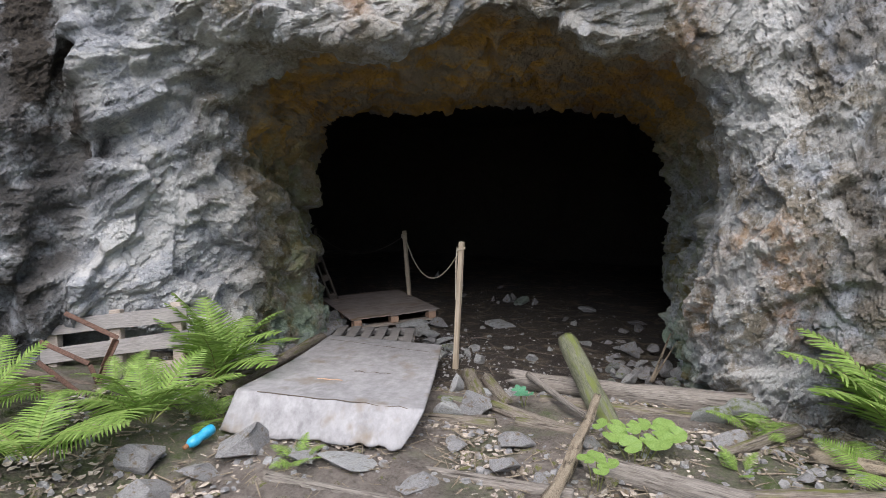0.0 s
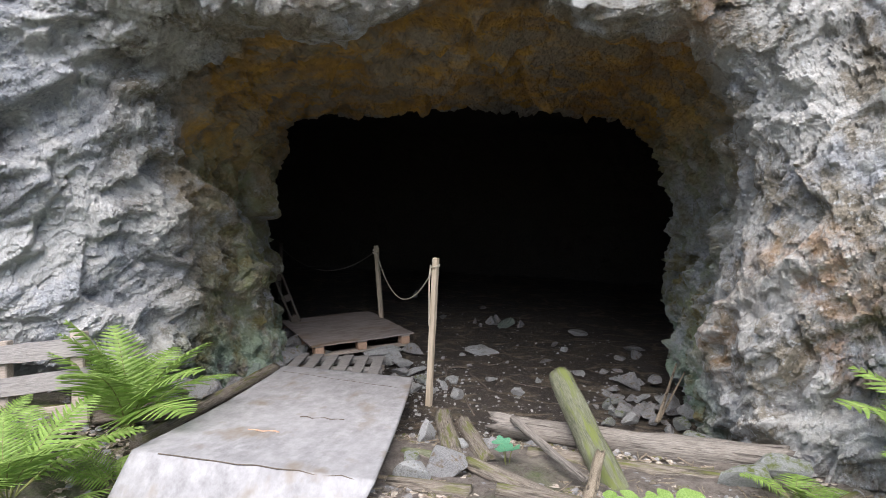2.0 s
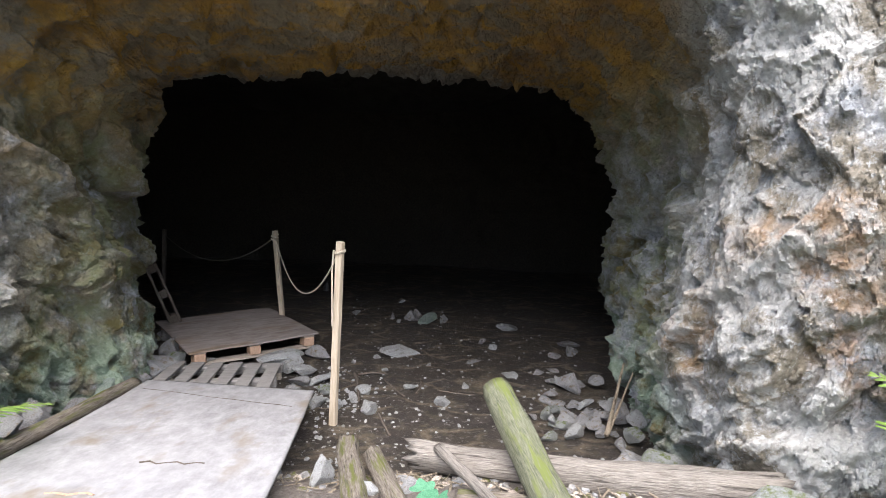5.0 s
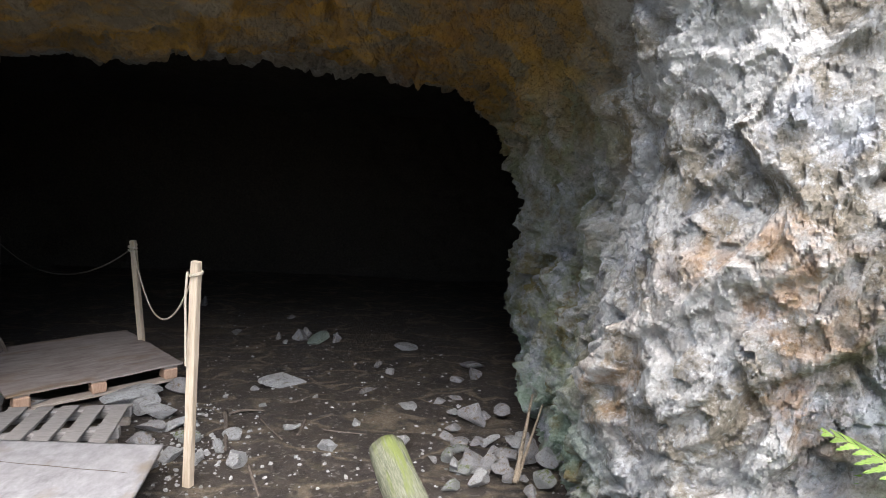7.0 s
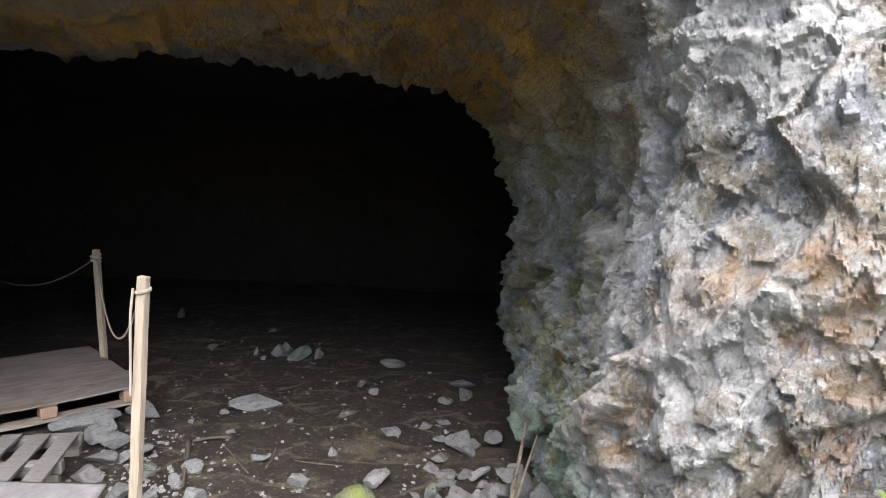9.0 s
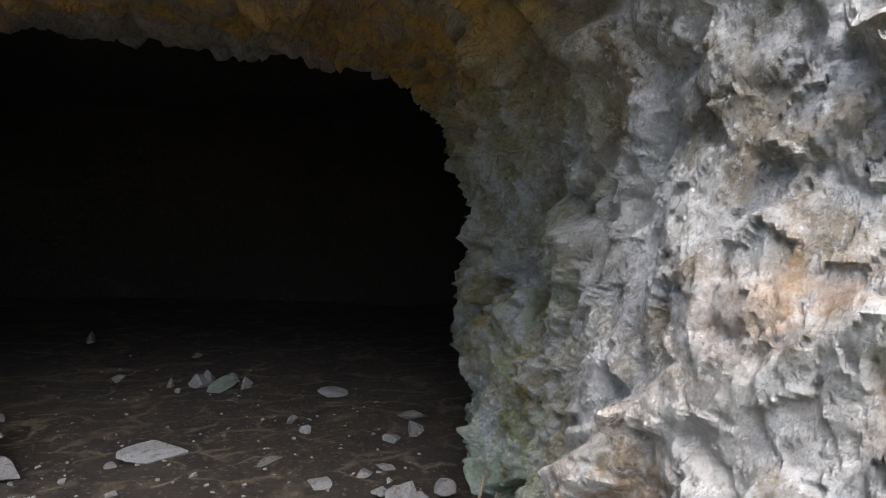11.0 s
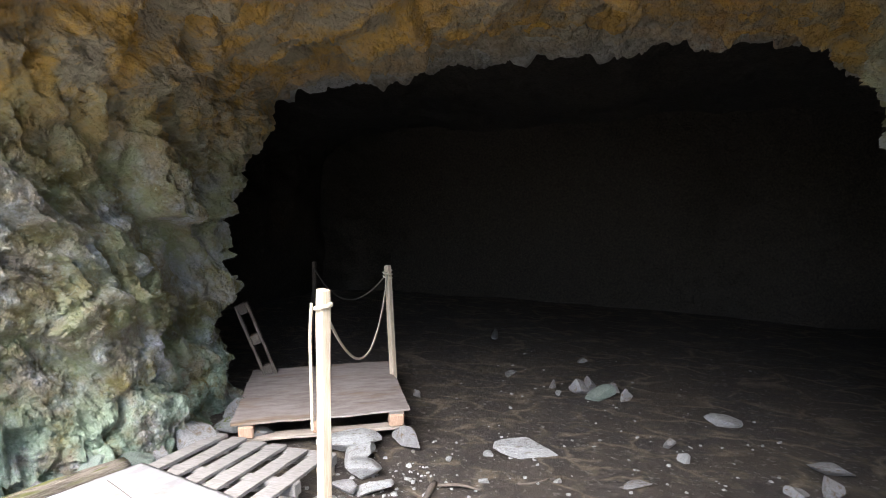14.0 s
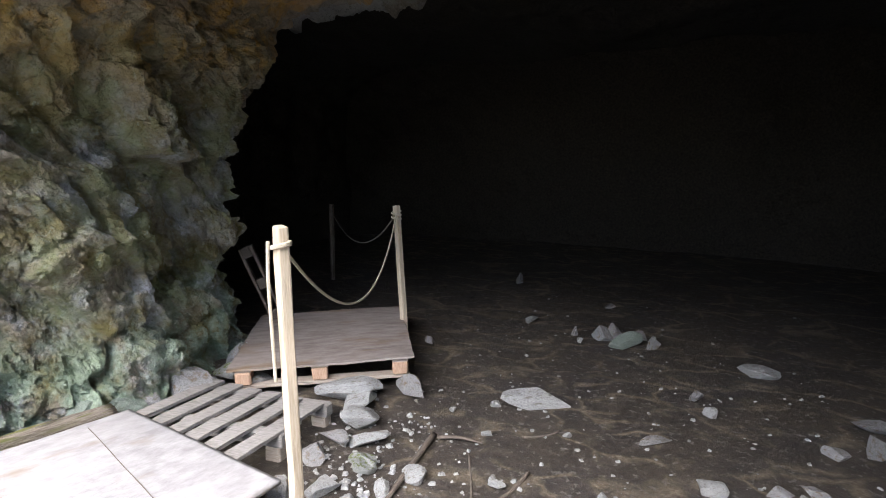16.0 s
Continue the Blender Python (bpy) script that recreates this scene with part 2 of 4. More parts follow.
def leaf_material(name, dark, light, rough=0.5):
    m, nt, b = material(name, rough, 0.0, 0.35)
    v = coords(nt)
    col = mix(nt, tex_noise(nt, v, 9.0), dark, light)
    isl = nt.nodes.new("ShaderNodeNewGeometry").outputs["Random Per Island"]
    hsv = nt.nodes.new("ShaderNodeHueSaturation")
    vr = nt.nodes.new("ShaderNodeMapRange")
    vr.inputs["To Min"].default_value, vr.inputs["To Max"].default_value = 0.75, 1.2
    nt.links.new(isl, vr.inputs["Value"])
    nt.links.new(vr.outputs["Result"], hsv.inputs["Value"])
    nt.links.new(col, hsv.inputs["Color"])
    nt.links.new(hsv.outputs["Color"], b.inputs["Base Color"])
    tr = nt.nodes.new("ShaderNodeBsdfTranslucent")
    nt.links.new(hsv.outputs["Color"], tr.inputs["Color"])
    ms = nt.nodes.new("ShaderNodeMixShader")
    ms.inputs["Fac"].default_value = 0.4
    nt.links.new(b.outputs[0], ms.inputs[1])
    nt.links.new(tr.outputs[0], ms.inputs[2])
    nt.links.new(ms.outputs[0], nt.nodes["Material Output"].inputs["Surface"])
    return m


ROCK = rock_material()
SOIL = ground_material()
STONE = layered("grey_stone", (0.15, 0.148, 0.145), (0.28, 0.275, 0.27), (0.45, 0.445, 0.435), 5.0, 0.82, relief=0.022, spot=(0.22, 0.17, 0.11), spot_scale=6.0)
PALE_STONE = layered("pale_stone", (0.22, 0.225, 0.22), (0.36, 0.365, 0.355), (0.54, 0.545, 0.53), 5.0, 0.82, relief=0.022, spot=(0.25, 0.24, 0.2), spot_scale=9.0)
MOSS_STONE = layered("mossy_stone", (0.17, 0.18, 0.17), (0.28, 0.29, 0.27), (0.38, 0.39, 0.37), 5.0, 0.85, relief=0.022, top=(0.14, 0.17, 0.05))
GREEN_STONE = layered("green_stained_stone", (0.16, 0.20, 0.17), (0.25, 0.32, 0.26), (0.37, 0.42, 0.36), 6.0, 0.82, relief=0.022)
BARK = layered("weathered_log", (0.08, 0.062, 0.048), (0.19, 0.155, 0.12), (0.34, 0.30, 0.245), 3.0, 0.88, (8, 8, 0.8), 0.014, spot=(0.06, 0.05, 0.04), spot_scale=5.0, top=(0.15, 0.16, 0.045))
GREY_LOG = layered("grey_barkless_log", (0.11, 0.095, 0.08), (0.24, 0.21, 0.18), (0.38, 0.345, 0.30), 3.0, 0.88, (8, 8, 0.6), 0.014, spot=(0.07, 0.06, 0.05), spot_scale=5.0)
MOSS_LOG = layered("algae_green_log", (0.07, 0.075, 0.045), (0.14, 0.15, 0.085), (0.24, 0.245, 0.17), 4.0, 0.88, (6, 6, 0.8), 0.010, top=(0.17, 0.20, 0.06))
PALE_STICK = layered("pale_stick", (0.13, 0.095, 0.06), (0.32, 0.26, 0.18), (0.48, 0.41, 0.31), 5.0, 0.85, (8, 8, 2.5), 0.012, spot=(0.09, 0.07, 0.05), spot_scale=4.0)
TWIG = layered("dark_twig", (0.05, 0.04, 0.035), (0.10, 0.08, 0.065), (0.18, 0.15, 0.12), 6.0, 0.9, (6, 6, 0.7), 0.003)
PLYWOOD = layered("weathered_plywood", (0.19, 0.186, 0.186), (0.27, 0.264, 0.264), (0.35, 0.344, 0.344), 2.2, 0.8, (1.0, 0.45, 1.0), 0.0015, spot=(0.22, 0.19, 0.155), spot_scale=4.0)
DARK_PLY = layered("damp_plywood", (0.16, 0.13, 0.115), (0.24, 0.20, 0.18), (0.32, 0.28, 0.255), 2.2, 0.75, (0.4, 1.2, 1.0), 0.0015, spot=(0.20, 0.13, 0.07), spot_scale=3.0)
PALLET = layered("pallet_wood", (0.22, 0.18, 0.145), (0.33, 0.275, 0.225), (0.44, 0.385, 0.325), 4.0, 0.85, (0.5, 6, 6), 0.002)
GREY_BOARD = layered("grey_board", (0.15, 0.14, 0.13), (0.24, 0.225, 0.21), (0.34, 0.32, 0.30), 4.0, 0.88, (0.5, 6, 6), 0.002)
FRESH_WOOD = layered("sawn_pine", (0.36, 0.285, 0.19), (0.46, 0.375, 0.27), (0.56, 0.48, 0.37), 3.0, 0.7, (8, 8, 0.5), 0.001)
BLOCK_WOOD = layered("reddish_block_wood", (0.28, 0.16, 0.10), (0.40, 0.25, 0.165), (0.50, 0.35, 0.25), 6.0, 0.85, (6, 6, 1), 0.002)
# same hemp as ROPE, with the cave's shade put into its colour
SHADED_ROPE = layered("shaded_rope", (0.07, 0.06, 0.05), (0.12, 0.105, 0.085), (0.18, 0.16, 0.13), 60.0, 0.95, (1, 1, 1), 0.002)
ROPE = layered("hemp_rope", (0.34, 0.29, 0.21), (0.48, 0.42, 0.32), (0.60, 0.54, 0.43), 60.0, 0.95, (1, 1, 1), 0.002)
RUST = layered("rusted_iron", (0.05, 0.03, 0.025), (0.11, 0.06, 0.045), (0.19, 0.115, 0.085), 12.0, 0.8, relief=0.002, metal=0.3)
FERN = leaf_material("fern_leaf", (0.15, 0.26, 0.045), (0.31, 0.44, 0.12))
STEM = layered("fern_stem", (0.12, 0.15, 0.04), (0.18, 0.2, 0.06), (0.24, 0.24, 0.09), 8.0, 0.7, relief=0.001)
BROADLEAF = leaf_material("broad_leaf", (0.16, 0.27, 0.06), (0.28, 0.40, 0.12))
TEAL_LEAF = leaf_material("bluish_leaf", (0.07, 0.22, 0.12), (0.14, 0.34, 0.20))
BLUE = layered("blue_plastic", (0.01, 0.20, 0.36), (0.015, 0.30, 0.50), (0.05, 0.40, 0.60), 6.0, 0.35, relief=0.0006, spec=0.5)
ORANGE_CAP = layered("brown_neck", (0.16, 0.07, 0.03), (0.24, 0.11, 0.05), (0.3, 0.16, 0.08), 20.0, 0.6, relief=0.001)
CLEAR_FILM = layered("crumpled_grey_plastic", (0.20, 0.22, 0.25), (0.28, 0.30, 0.34), (0.40, 0.43, 0.47), 6.0, 0.4, relief=0.004, spec=0.5)
LEAF_LITTER = layered("leaf_litter", (0.11, 0.08, 0.06), (0.34, 0.28, 0.22), (0.58, 0.52, 0.44), 7.0, 0.9, relief=0.002)


# ---- mesh helpers ----
def grid_mesh(name, pts, nu, nv, attrs=None, smooth=True):
    """A sheet of nu x nv points; pts is an array (nu * nv, 3), v running fastest."""
    me = bpy.data.meshes.new(name)
    a = (np.arange(nu - 1)[:, None] * nv + np.arange(nv - 1)[None, :]).ravel()
    quads = np.stack([a, a + nv, a + nv + 1, a + 1], 1).astype(np.int32)
    me.vertices.add(len(pts))
    me.vertices.foreach_set("co", np.ascontiguousarray(pts, dtype=np.float32).ravel())
    me.loops.add(quads.size)
    me.loops.foreach_set("vertex_index", quads.ravel())
    me.polygons.add(len(quads))
    me.polygons.foreach_set("loop_start", np.arange(len(quads), dtype=np.int32) * 4)
    me.polygons.foreach_set("use_smooth", np.full(len(quads), smooth))
    me.update(calc_edges=True)
    for key, val in (attrs or {}).items():
        at = me.attributes.new(key, "FLOAT", "POINT")
        at.data.foreach_set("value", np.ascontiguousarray(val, dtype=np.float32))
    return me


def part(name, bm, mat, parent=None, label="", smooth=False):
    me = bpy.data.meshes.new(name)
    for f in bm.faces:
        f.smooth = smooth
    bm.to_mesh(me)
    bm.free()
    me.materials.append(mat)
    ob = new(name, me)
    if parent:
        ob.parent = parent
    if label:
        tagged(ob, label)
    return ob


def mesh_part(name, me, parent=None, m=None, label=""):
    ob = new(name, me)
    if parent:
        ob.parent = parent
    if m:
        ob.matrix_basis = m
    if label:
        tagged(ob, label)
    return ob


def board_bm(sx, sy, sz, rng, wear=0.004, cuts=5):
    """A sawn board centred on the origin with slightly worn, uneven edges."""
    bm = bmesh.new()
    bmesh.ops.create_cube(bm, size=1.0)
    long_axis = 0 if sx >= max(sy, sz) else (1 if sy >= sz else 2)
    es = [e for e in bm.edges if abs((e.verts[0].co - e.verts[1].co)[long_axis]) > 0.5]
    bmesh.ops.subdivide_edges(bm, edges=es, cuts=cuts)
    bmesh.ops.scale(bm, vec=(sx, sy, sz), verts=bm.verts)
    bmesh.ops.bevel(bm, geom=[e for e in bm.edges if len(e.link_faces) == 2 and e.calc_face_angle(0) > 1.0], offset=min(sx, sy, sz) * 0.12, segments=1, affect="EDGES")
    for v in bm.verts:
        v.co += Vector((rng.uniform(-wear, wear), rng.uniform(-wear, wear), rng.uniform(-wear, wear) * 0.4))
    return bm


def log_bm(length, r0, r1, rng, sides=26, rough=0.10, bend=0.0, splinter=0.0):
    """A tapered, uneven log along z from 0 to length."""
    rings = max(8, int(length / 0.05))
    bm = bmesh.new()
    off = rng.uniform(0, 50)
    rows = []
    for i in range(rings + 1):
        k = i / rings
        r = r0 + (r1 - r0) * k
        z = length * k
        cx = bend * math.sin(math.pi * k) + 0.15 * r0 * noise.noise((off, z * 2.2, 0.0))
        cy = 0.15 * r0 * noise.noise((off, z * 2.2, 7.0))
        row = []
        for j in range(sides):
            a = 2 * math.pi * j / sides
            n = noise.noise((off + 2 * math.cos(a), 2 * math.sin(a), z * 3.0)) + 0.5 * noise.noise((off + 5 * math.cos(a), 5 * math.sin(a), z * 5.0))
            rr = r * (1 + 1.5 * rough * n + 0.8 * rough * noise.noise((off + 9 * math.cos(a), 9 * math.sin(a), z * 2.0)))
            dz = splinter * rng.uniform(-1, 1) if i in (0, rings) else 0
            row.append(bm.verts.new((cx + rr * math.cos(a), cy + rr * math.sin(a), z + dz)))
        rows.append(row)
    for i in range(rings):
        for j in range(sides):
            q = (j + 1) % sides
            bm.faces.new((rows[i][j], rows[i][q], rows[i + 1][q], rows[i + 1][j]))
    for row, flip in ((rows[0], True), (rows[-1], False)):
        c = bm.verts.new(sum((v.co for v in row), Vector()) / sides)
        for j in range(sides):
            q = (j + 1) % sides
            bm.faces.new((c, row[q], row[j]) if flip else (c, row[j], row[q]))
    return bm


def along(a, b, roll=0.0):
    """The pose whose z axis runs from a to b."""
    q = (Vector(b) - Vector(a)).to_track_quat("Z", "Y").to_matrix().to_4x4()
    return Matrix.Translation(a) @ q @ Matrix.Rotation(roll, 4, "Z")


def tube_bm(points, radius, sides=8):
    bm = bmesh.new()
    rows = []
    for i, p in enumerate(points):
        p = Vector(p)
        d = (Vector(points[min(i + 1, len(points) - 1)]) - Vector(points[max(i - 1, 0)])).normalized()
        s = d.cross(Vector((0.31, 0.2, 0.93))).normalized()
        t = d.cross(s)
        r = radius(i / (len(points) - 1)) if callable(radius) else radius
        rows.append([bm.verts.new(p + r * (math.cos(2 * math.pi * j / sides) * s + math.sin(2 * math.pi * j / sides) * t)) for j in range(sides)])
    for a, b in zip(rows, rows[1:]):
        for j in range(sides):
            q = (j + 1) % sides
            bm.faces.new((a[j], a[q], b[q], b[j]))
    bm.faces.new(rows[0][::-1])
    bm.faces.new(rows[-1])
    return bm


def stone_mesh(seed, mat, planes=13, subdiv=3):
    """An angular stone of about unit size: a ball cut by random planes, then roughened."""
    rng = random.Random(seed)
    bm = bmesh.new()
    bmesh.ops.create_icosphere(bm, subdivisions=subdiv, radius=0.62)
    for _ in range(planes):
        n = Vector((rng.gauss(0, 1), rng.gauss(0, 1), rng.gauss(0, 1))).normalized()
        d = rng.uniform(0.20, 0.44)
        for v in bm.verts:
            over = v.co.dot(n) - d
            if over > 0:
                v.co -= n * over * 0.97
    o = rng.uniform(0, 90)
    for v in bm.verts:
        p = v.co * 3 + Vector((o, o, o))
        v.co *= 1 + 0.05 * noise.noise(p) + 0.025 * noise.noise(p * 2.7) + 0.02 * noise.noise(p * 6)
    me = bpy.data.meshes.new("stone")
    bm.to_mesh(me)
    bm.free()
    me.materials.append(mat)
    return me


# ---- rock: cliff, mouth and tunnel in one sheet ----
def rock_sheet():
    # stations outward to inward: left x, left y, crown z, crown y, right x, right y, rows to the next
    st = [(-15, 24, 12.0, 24, 15, 24, 6), (-14, 2.0, 10.0, 5.6, 13, 1.6, 24), (-5.6, 3.4, 5.6, 4.75, 5.2, 3.2, 60),
          (-3.3, 4.05, 4.3, 4.50, 3.2, 3.50, 105), (-2.40, 4.48, 3.30, 4.42, 2.60, 3.78, 125), (-1.97, 4.98, 3.08, 4.62, 2.24, 4.20, 90),
          (-1.78, 5.6, 3.10, 5.15, 2.20, 4.80, 110), (-1.64, 6.3, 3.02, 6.2, 2.40, 5.7, 120), (-1.84, 7.1, 2.98, 7.6, 2.57, 6.5, 90),
          (-2.00, 7.65, 2.99, 8.8, 2.73, 7.45, 50), (-3.4, 8.5, 3.20, 9.6, 3.6, 8.4, 30), (-4.6, 10.2, 3.15, 10.8, 5.2, 10.2, 40), (-4.4, 13.2, 3.0, 13.2, 5.0, 13.2, 60), (-0.3, 13.8, -0.2, 13.7, 0.5, 13.8, 0)]
    vv = np.concatenate([i + np.arange(s[6]) / s[6] for i, s in enumerate(st[:-1])] + [[len(st) - 1.0]])
    cols = []
    for k in range(6):
        y = np.array([s[k] for s in st], dtype=float)
        i = np.clip(np.floor(vv).astype(int), 0, len(st) - 2)
        f = vv - i
        p0, p1, p2, p3 = y[np.maximum(i - 1, 0)], y[i], y[i + 1], y[np.minimum(i + 2, len(st) - 1)]
        lin = p1 + (p2 - p1) * f
        spl = 0.5 * (2 * p1 + (p2 - p0) * f + (2 * p0 - 5 * p1 + 4 * p2 - p3) * f ** 2 + (3 * p1 - p0 - 3 * p2 + p3) * f ** 3)
        smooth_ok = (vv > 3) & (vv < 9)
        cols.append(np.where(smooth_ok, spl, lin))
    xl, yl, zt, yt, xr, yr = [c[None, :] for c in cols]
    # section: up the left wall, over the crown, down the right wall
    nu = 760
    a = np.linspace(0, math.pi, 20001)
    power = np.where(a < math.pi / 2, 6.4, 5.6)
    ax = -np.sign(np.cos(a)) * np.abs(np.cos(a)) ** (2 / power)
    az = np.abs(np.sin(a)) ** (2 / power)
    ramp = np.linspace(1, 0, 4000)
    ax = np.concatenate([-np.ones(4000), ax, np.ones(4000)])
    az = np.concatenate([np.zeros(4000), az, np.zeros(4000)])
    al = np.concatenate([ramp, np.zeros(20001), ramp[::-1]])
    run = np.concatenate([[0], np.cumsum(np.hypot(np.diff(ax) * 2.0, np.diff(az) * 1.75 - np.diff(al) * 1.55))])
    at = np.linspace(0, run[-1], nu)
    nx, nz, low = np.interp(at, run, ax), np.interp(at, run, az), np.interp(at, run, al)
    nx, nz, low = nx[:, None], nz[:, None], low[:, None]
    spring = np.minimum(1.2, zt - 0.3)
    x = (xl + xr) / 2 + (xr - xl) / 2 * nx
    z = spring + (zt - spring) * nz - (spring + 0.35) * low
    side = 0.5 + 0.5 * np.clip(nx * 1.1, -1, 1)
    ys = yl + (yr - yl) * side
    y = ys + (yt - ys) * nz ** 1.6
    P = np.stack([x, y, z], -1)
    # larger shapes of this place
    X, Y, Z = P[..., 0], P[..., 1], P[..., 2]
    inward = np.sign(0.35 - X)
    gauss = lambda cx, cy, cz, rx, ry, rz: np.exp(-(((X - cx) / rx) ** 2 + ((Y - cy) / ry) ** 2 + ((Z - cz) / rz) ** 2))
    recess = gauss(0.38, 4.6, 3.35, 0.48, 0.8, 0.55)
    P[..., 1] += 0.45 * recess
    brow = gauss(-0.75, 4.6, 3.15, 0.55, 0.5, 0.35)
    P[..., 1] += 0.26 * gauss(-1.85, 4.6, 2.9, 0.55, 0.6, 0.55) - 0.14 * brow
    P[..., 2] -= 0.12 * brow
    P[..., 2] += 0.22 * gauss(0.45, 4.8, 3.15, 0.5, 0.5, 0.5) - 0.05 * gauss(1.35, 4.65, 3.1, 0.4, 0.4, 0.3)
    P[..., 0] += -0.20 * gauss(2.35, 6.15, 0.40, 0.6, 0.42, 0.45) + 0.10 * gauss(2.3, 5.7, 1.45, 0.6, 0.35, 0.5)
    P[..., 0] += -0.10 * gauss(2.2, 4.8, 0.95, 0.5, 0.28, 0.35)
    P[..., 0] += 0.22 * gauss(-1.65, 6.5, 0.25, 0.6, 0.8, 0.40) + 0.14 * gauss(-1.85, 7.25, 0.6, 0.5, 0.25, 0.30)
    P[..., 0] += 0.17 * gauss(-1.9, 7.42, 1.02, 0.4, 0.20, 0.17) - 0.08 * gauss(-1.75, 7.2, 0.85, 0.5, 0.5, 0.08)
    P[..., 1] += -0.22 * gauss(-2.0, 4.9, 0.75, 0.5, 0.6, 0.25) + 0.28 * gauss(-2.9, 4.3, 0.75, 0.8, 0.8, 0.22)
    P[..., 1] += -0.35 * gauss(-3.5, 4.0, 2.0, 0.55, 1.0, 0.9) + 0.2 * gauss(-2.85, 4.3, 2.3, 0.16, 0.8, 1.4)
    nv = P.shape[1]
    du, dv = np.gradient(P, axis=0), np.gradient(P, axis=1)
    N = np.cross(du, dv)
    N /= np.linalg.norm(N, axis=-1, keepdims=True) + 1e-9
    mid = np.array([0.35, 6.0, 1.2])
    if (N[nu // 2, nv // 2] * (mid - P[nu // 2, nv // 2])).sum() < 0:
        N = -N
    p, n = P.reshape(-1, 3), N.reshape(-1, 3)
    # layered beds dip towards the lower left, more steeply on the right-hand side
    ca, sa = math.cos(radians(28)), math.sin(radians(28))
    bed = np.stack([(p[:, 0] * ca + p[:, 2] * sa) * 0.75, p[:, 1] * 0.95, (-p[:, 0] * sa + p[:, 2] * ca) * 1.55], 1)
    cb, sb = math.cos(radians(-50)), math.sin(radians(-50))
    steep = np.stack([p[:, 0] * 1.1, (p[:, 1] * cb + p[:, 2] * sb) * 0.8, (-p[:, 1] * sb + p[:, 2] * cb) * 1.35], 1)
    right = sstep(1.35, 1.75, p[:, 0] + 0.25 * fbm(p * 2, 13, 2))
    right = np.maximum(right, 0.999 * sstep(5.2, 5.7, p[:, 1]) * sstep(2.6, 2.2, p[:, 2]))
    warp = 0.16 * np.stack([fbm(p * 1.1, 11, 2), fbm(p * 1.1, 21, 2), fbm(p * 1.1, 31, 2)], 1)
    vis = np.repeat(((vv > 1.6) & (vv < 9.9))[None, :], nu, 0).ravel()
    d, fine = np.zeros(len(p)), np.zeros(len(p))
    inside = sstep(4.9, 5.6, p[:, 1]) * sstep(2.0, 2.6, p[:, 2])
    amp = 1.0 + 0.15 * inside + 0.35 * sstep(4.9, 5.6, p[:, 1]) * sstep(2.7, 2.2, p[:, 2]) + 0.15 * sstep(1.5, 1.9, p[:, 0]) * sstep(4.6, 5.2, p[:, 1])
    dd = 0.10 * fbm(p * 1.1, 3, 3)
    for frame_of, share in ((bed + warp, 1 - right), (steep + warp, right)):
        use = vis & (share > 0.001)
        wv, q = frame_of[use], p[use]
        cell = facets(wv * 1.3 + 3, 600, 0.0, 0.5)
        wob = fbm(q * 1.6, 71, 2)
        slab = (wv[:, 2] * 1.25 + 1.6 * cell + 0.45 * wob) % 1.0
        slat = (wv[:, 2] * 2.6 + 2.0 * facets(wv * 3.1 + 7, 640, 0.0, 0.5) + 0.6 * wob) % 1.0
        outer = sstep(5.6, 5.0, q[:, 1])
        lean = 1 - 0.6 * right[use]
        df = lean * ((0.02 + 0.028 * outer) * (0.5 - slab) + 0.007 * (0.5 - slat))
        calm = 1 - 0.45 * sstep(-2.0, -2.5, q[:, 0]) * sstep(1.1, 1.6, q[:, 2])
        df += (0.15 - 0.04 * right[use]) * facets(wv * 1.6, 100, 0.9, 0.45, 0.05)
        df += calm * 0.066 * facets(wv * 3.9 + 9, 200, 1.0, 0.5, 0.05)
        chip = 0.024 * facets(wv * 8.5 + 5, 300, 1.2, 0.5, 0.05) + 0.011 * facets(wv * 19.0, 400, 1.2, 0.5) + 0.005 * fbm(q * 16, 51, 3)
        fine[use] += share[use] * (0.45 + 0.55 * calm) * chip
        step = (q[:, 1] * 2.3 + 1.5 * cell + 0.7 * wob) % 1.0
        df += 0.13 * (step - 0.5) * inside[use]
        d[use] += share[use] * df
    # worn edges: steps between the blocks are rounded over a couple of centimetres
    d = d.reshape(nu, nv)
    for _ in range(2):
        d[1:-1] = 0.25 * d[:-2] + 0.5 * d[1:-1] + 0.25 * d[2:]
        d[:, 1:-1] = 0.25 * d[:, :-2] + 0.5 * d[:, 1:-1] + 0.25 * d[:, 2:]
    d = (d.ravel() + fine + dd) * amp
    far = sstep(2.6, 1.2, np.repeat(vv[None, :], nu, 0).ravel())
    d += far * 0.6 * fbm(p * 0.5, 77, 4)
    vv_of = np.repeat(vv[None, :], nu, 0).ravel()
    deep = sstep(9.6, 10.6, vv_of)
    d += deep * (0.25 * fbm(p * 0.6, 87, 4) + 0.12 * fbm(p * 2.2, 700, 3))
    p = p + n * d[:, None]
    # mineral and growth masks; pale and dark also carry painted light and shade
    r = np.random.default_rng(5)
    X, Y, Z = p[:, 0], p[:, 1], p[:, 2]
    jit = 0.35 * fbm(p * 1.6, 61, 4)
    ochre = sstep(4.75, 5.15, Y + 0.4 * jit - 0.5 * sstep(-0.9, -1.5, X)) * sstep(1.75, 2.5, Z + jit) * sstep(9.0, 8.0, Y)
    tan = np.clip(sstep(-2.3, -1.6, X + jit) * sstep(8.0, 7.0, Y) * (X < 1.5) + 0.95 * sstep(1.3, 1.9, X) * sstep(5.6, 4.9, Y) + 0.7 * sstep(2.6, 3.0, Z + jit) * (np.abs(X - 0.5) < 1.9), 0, 1)
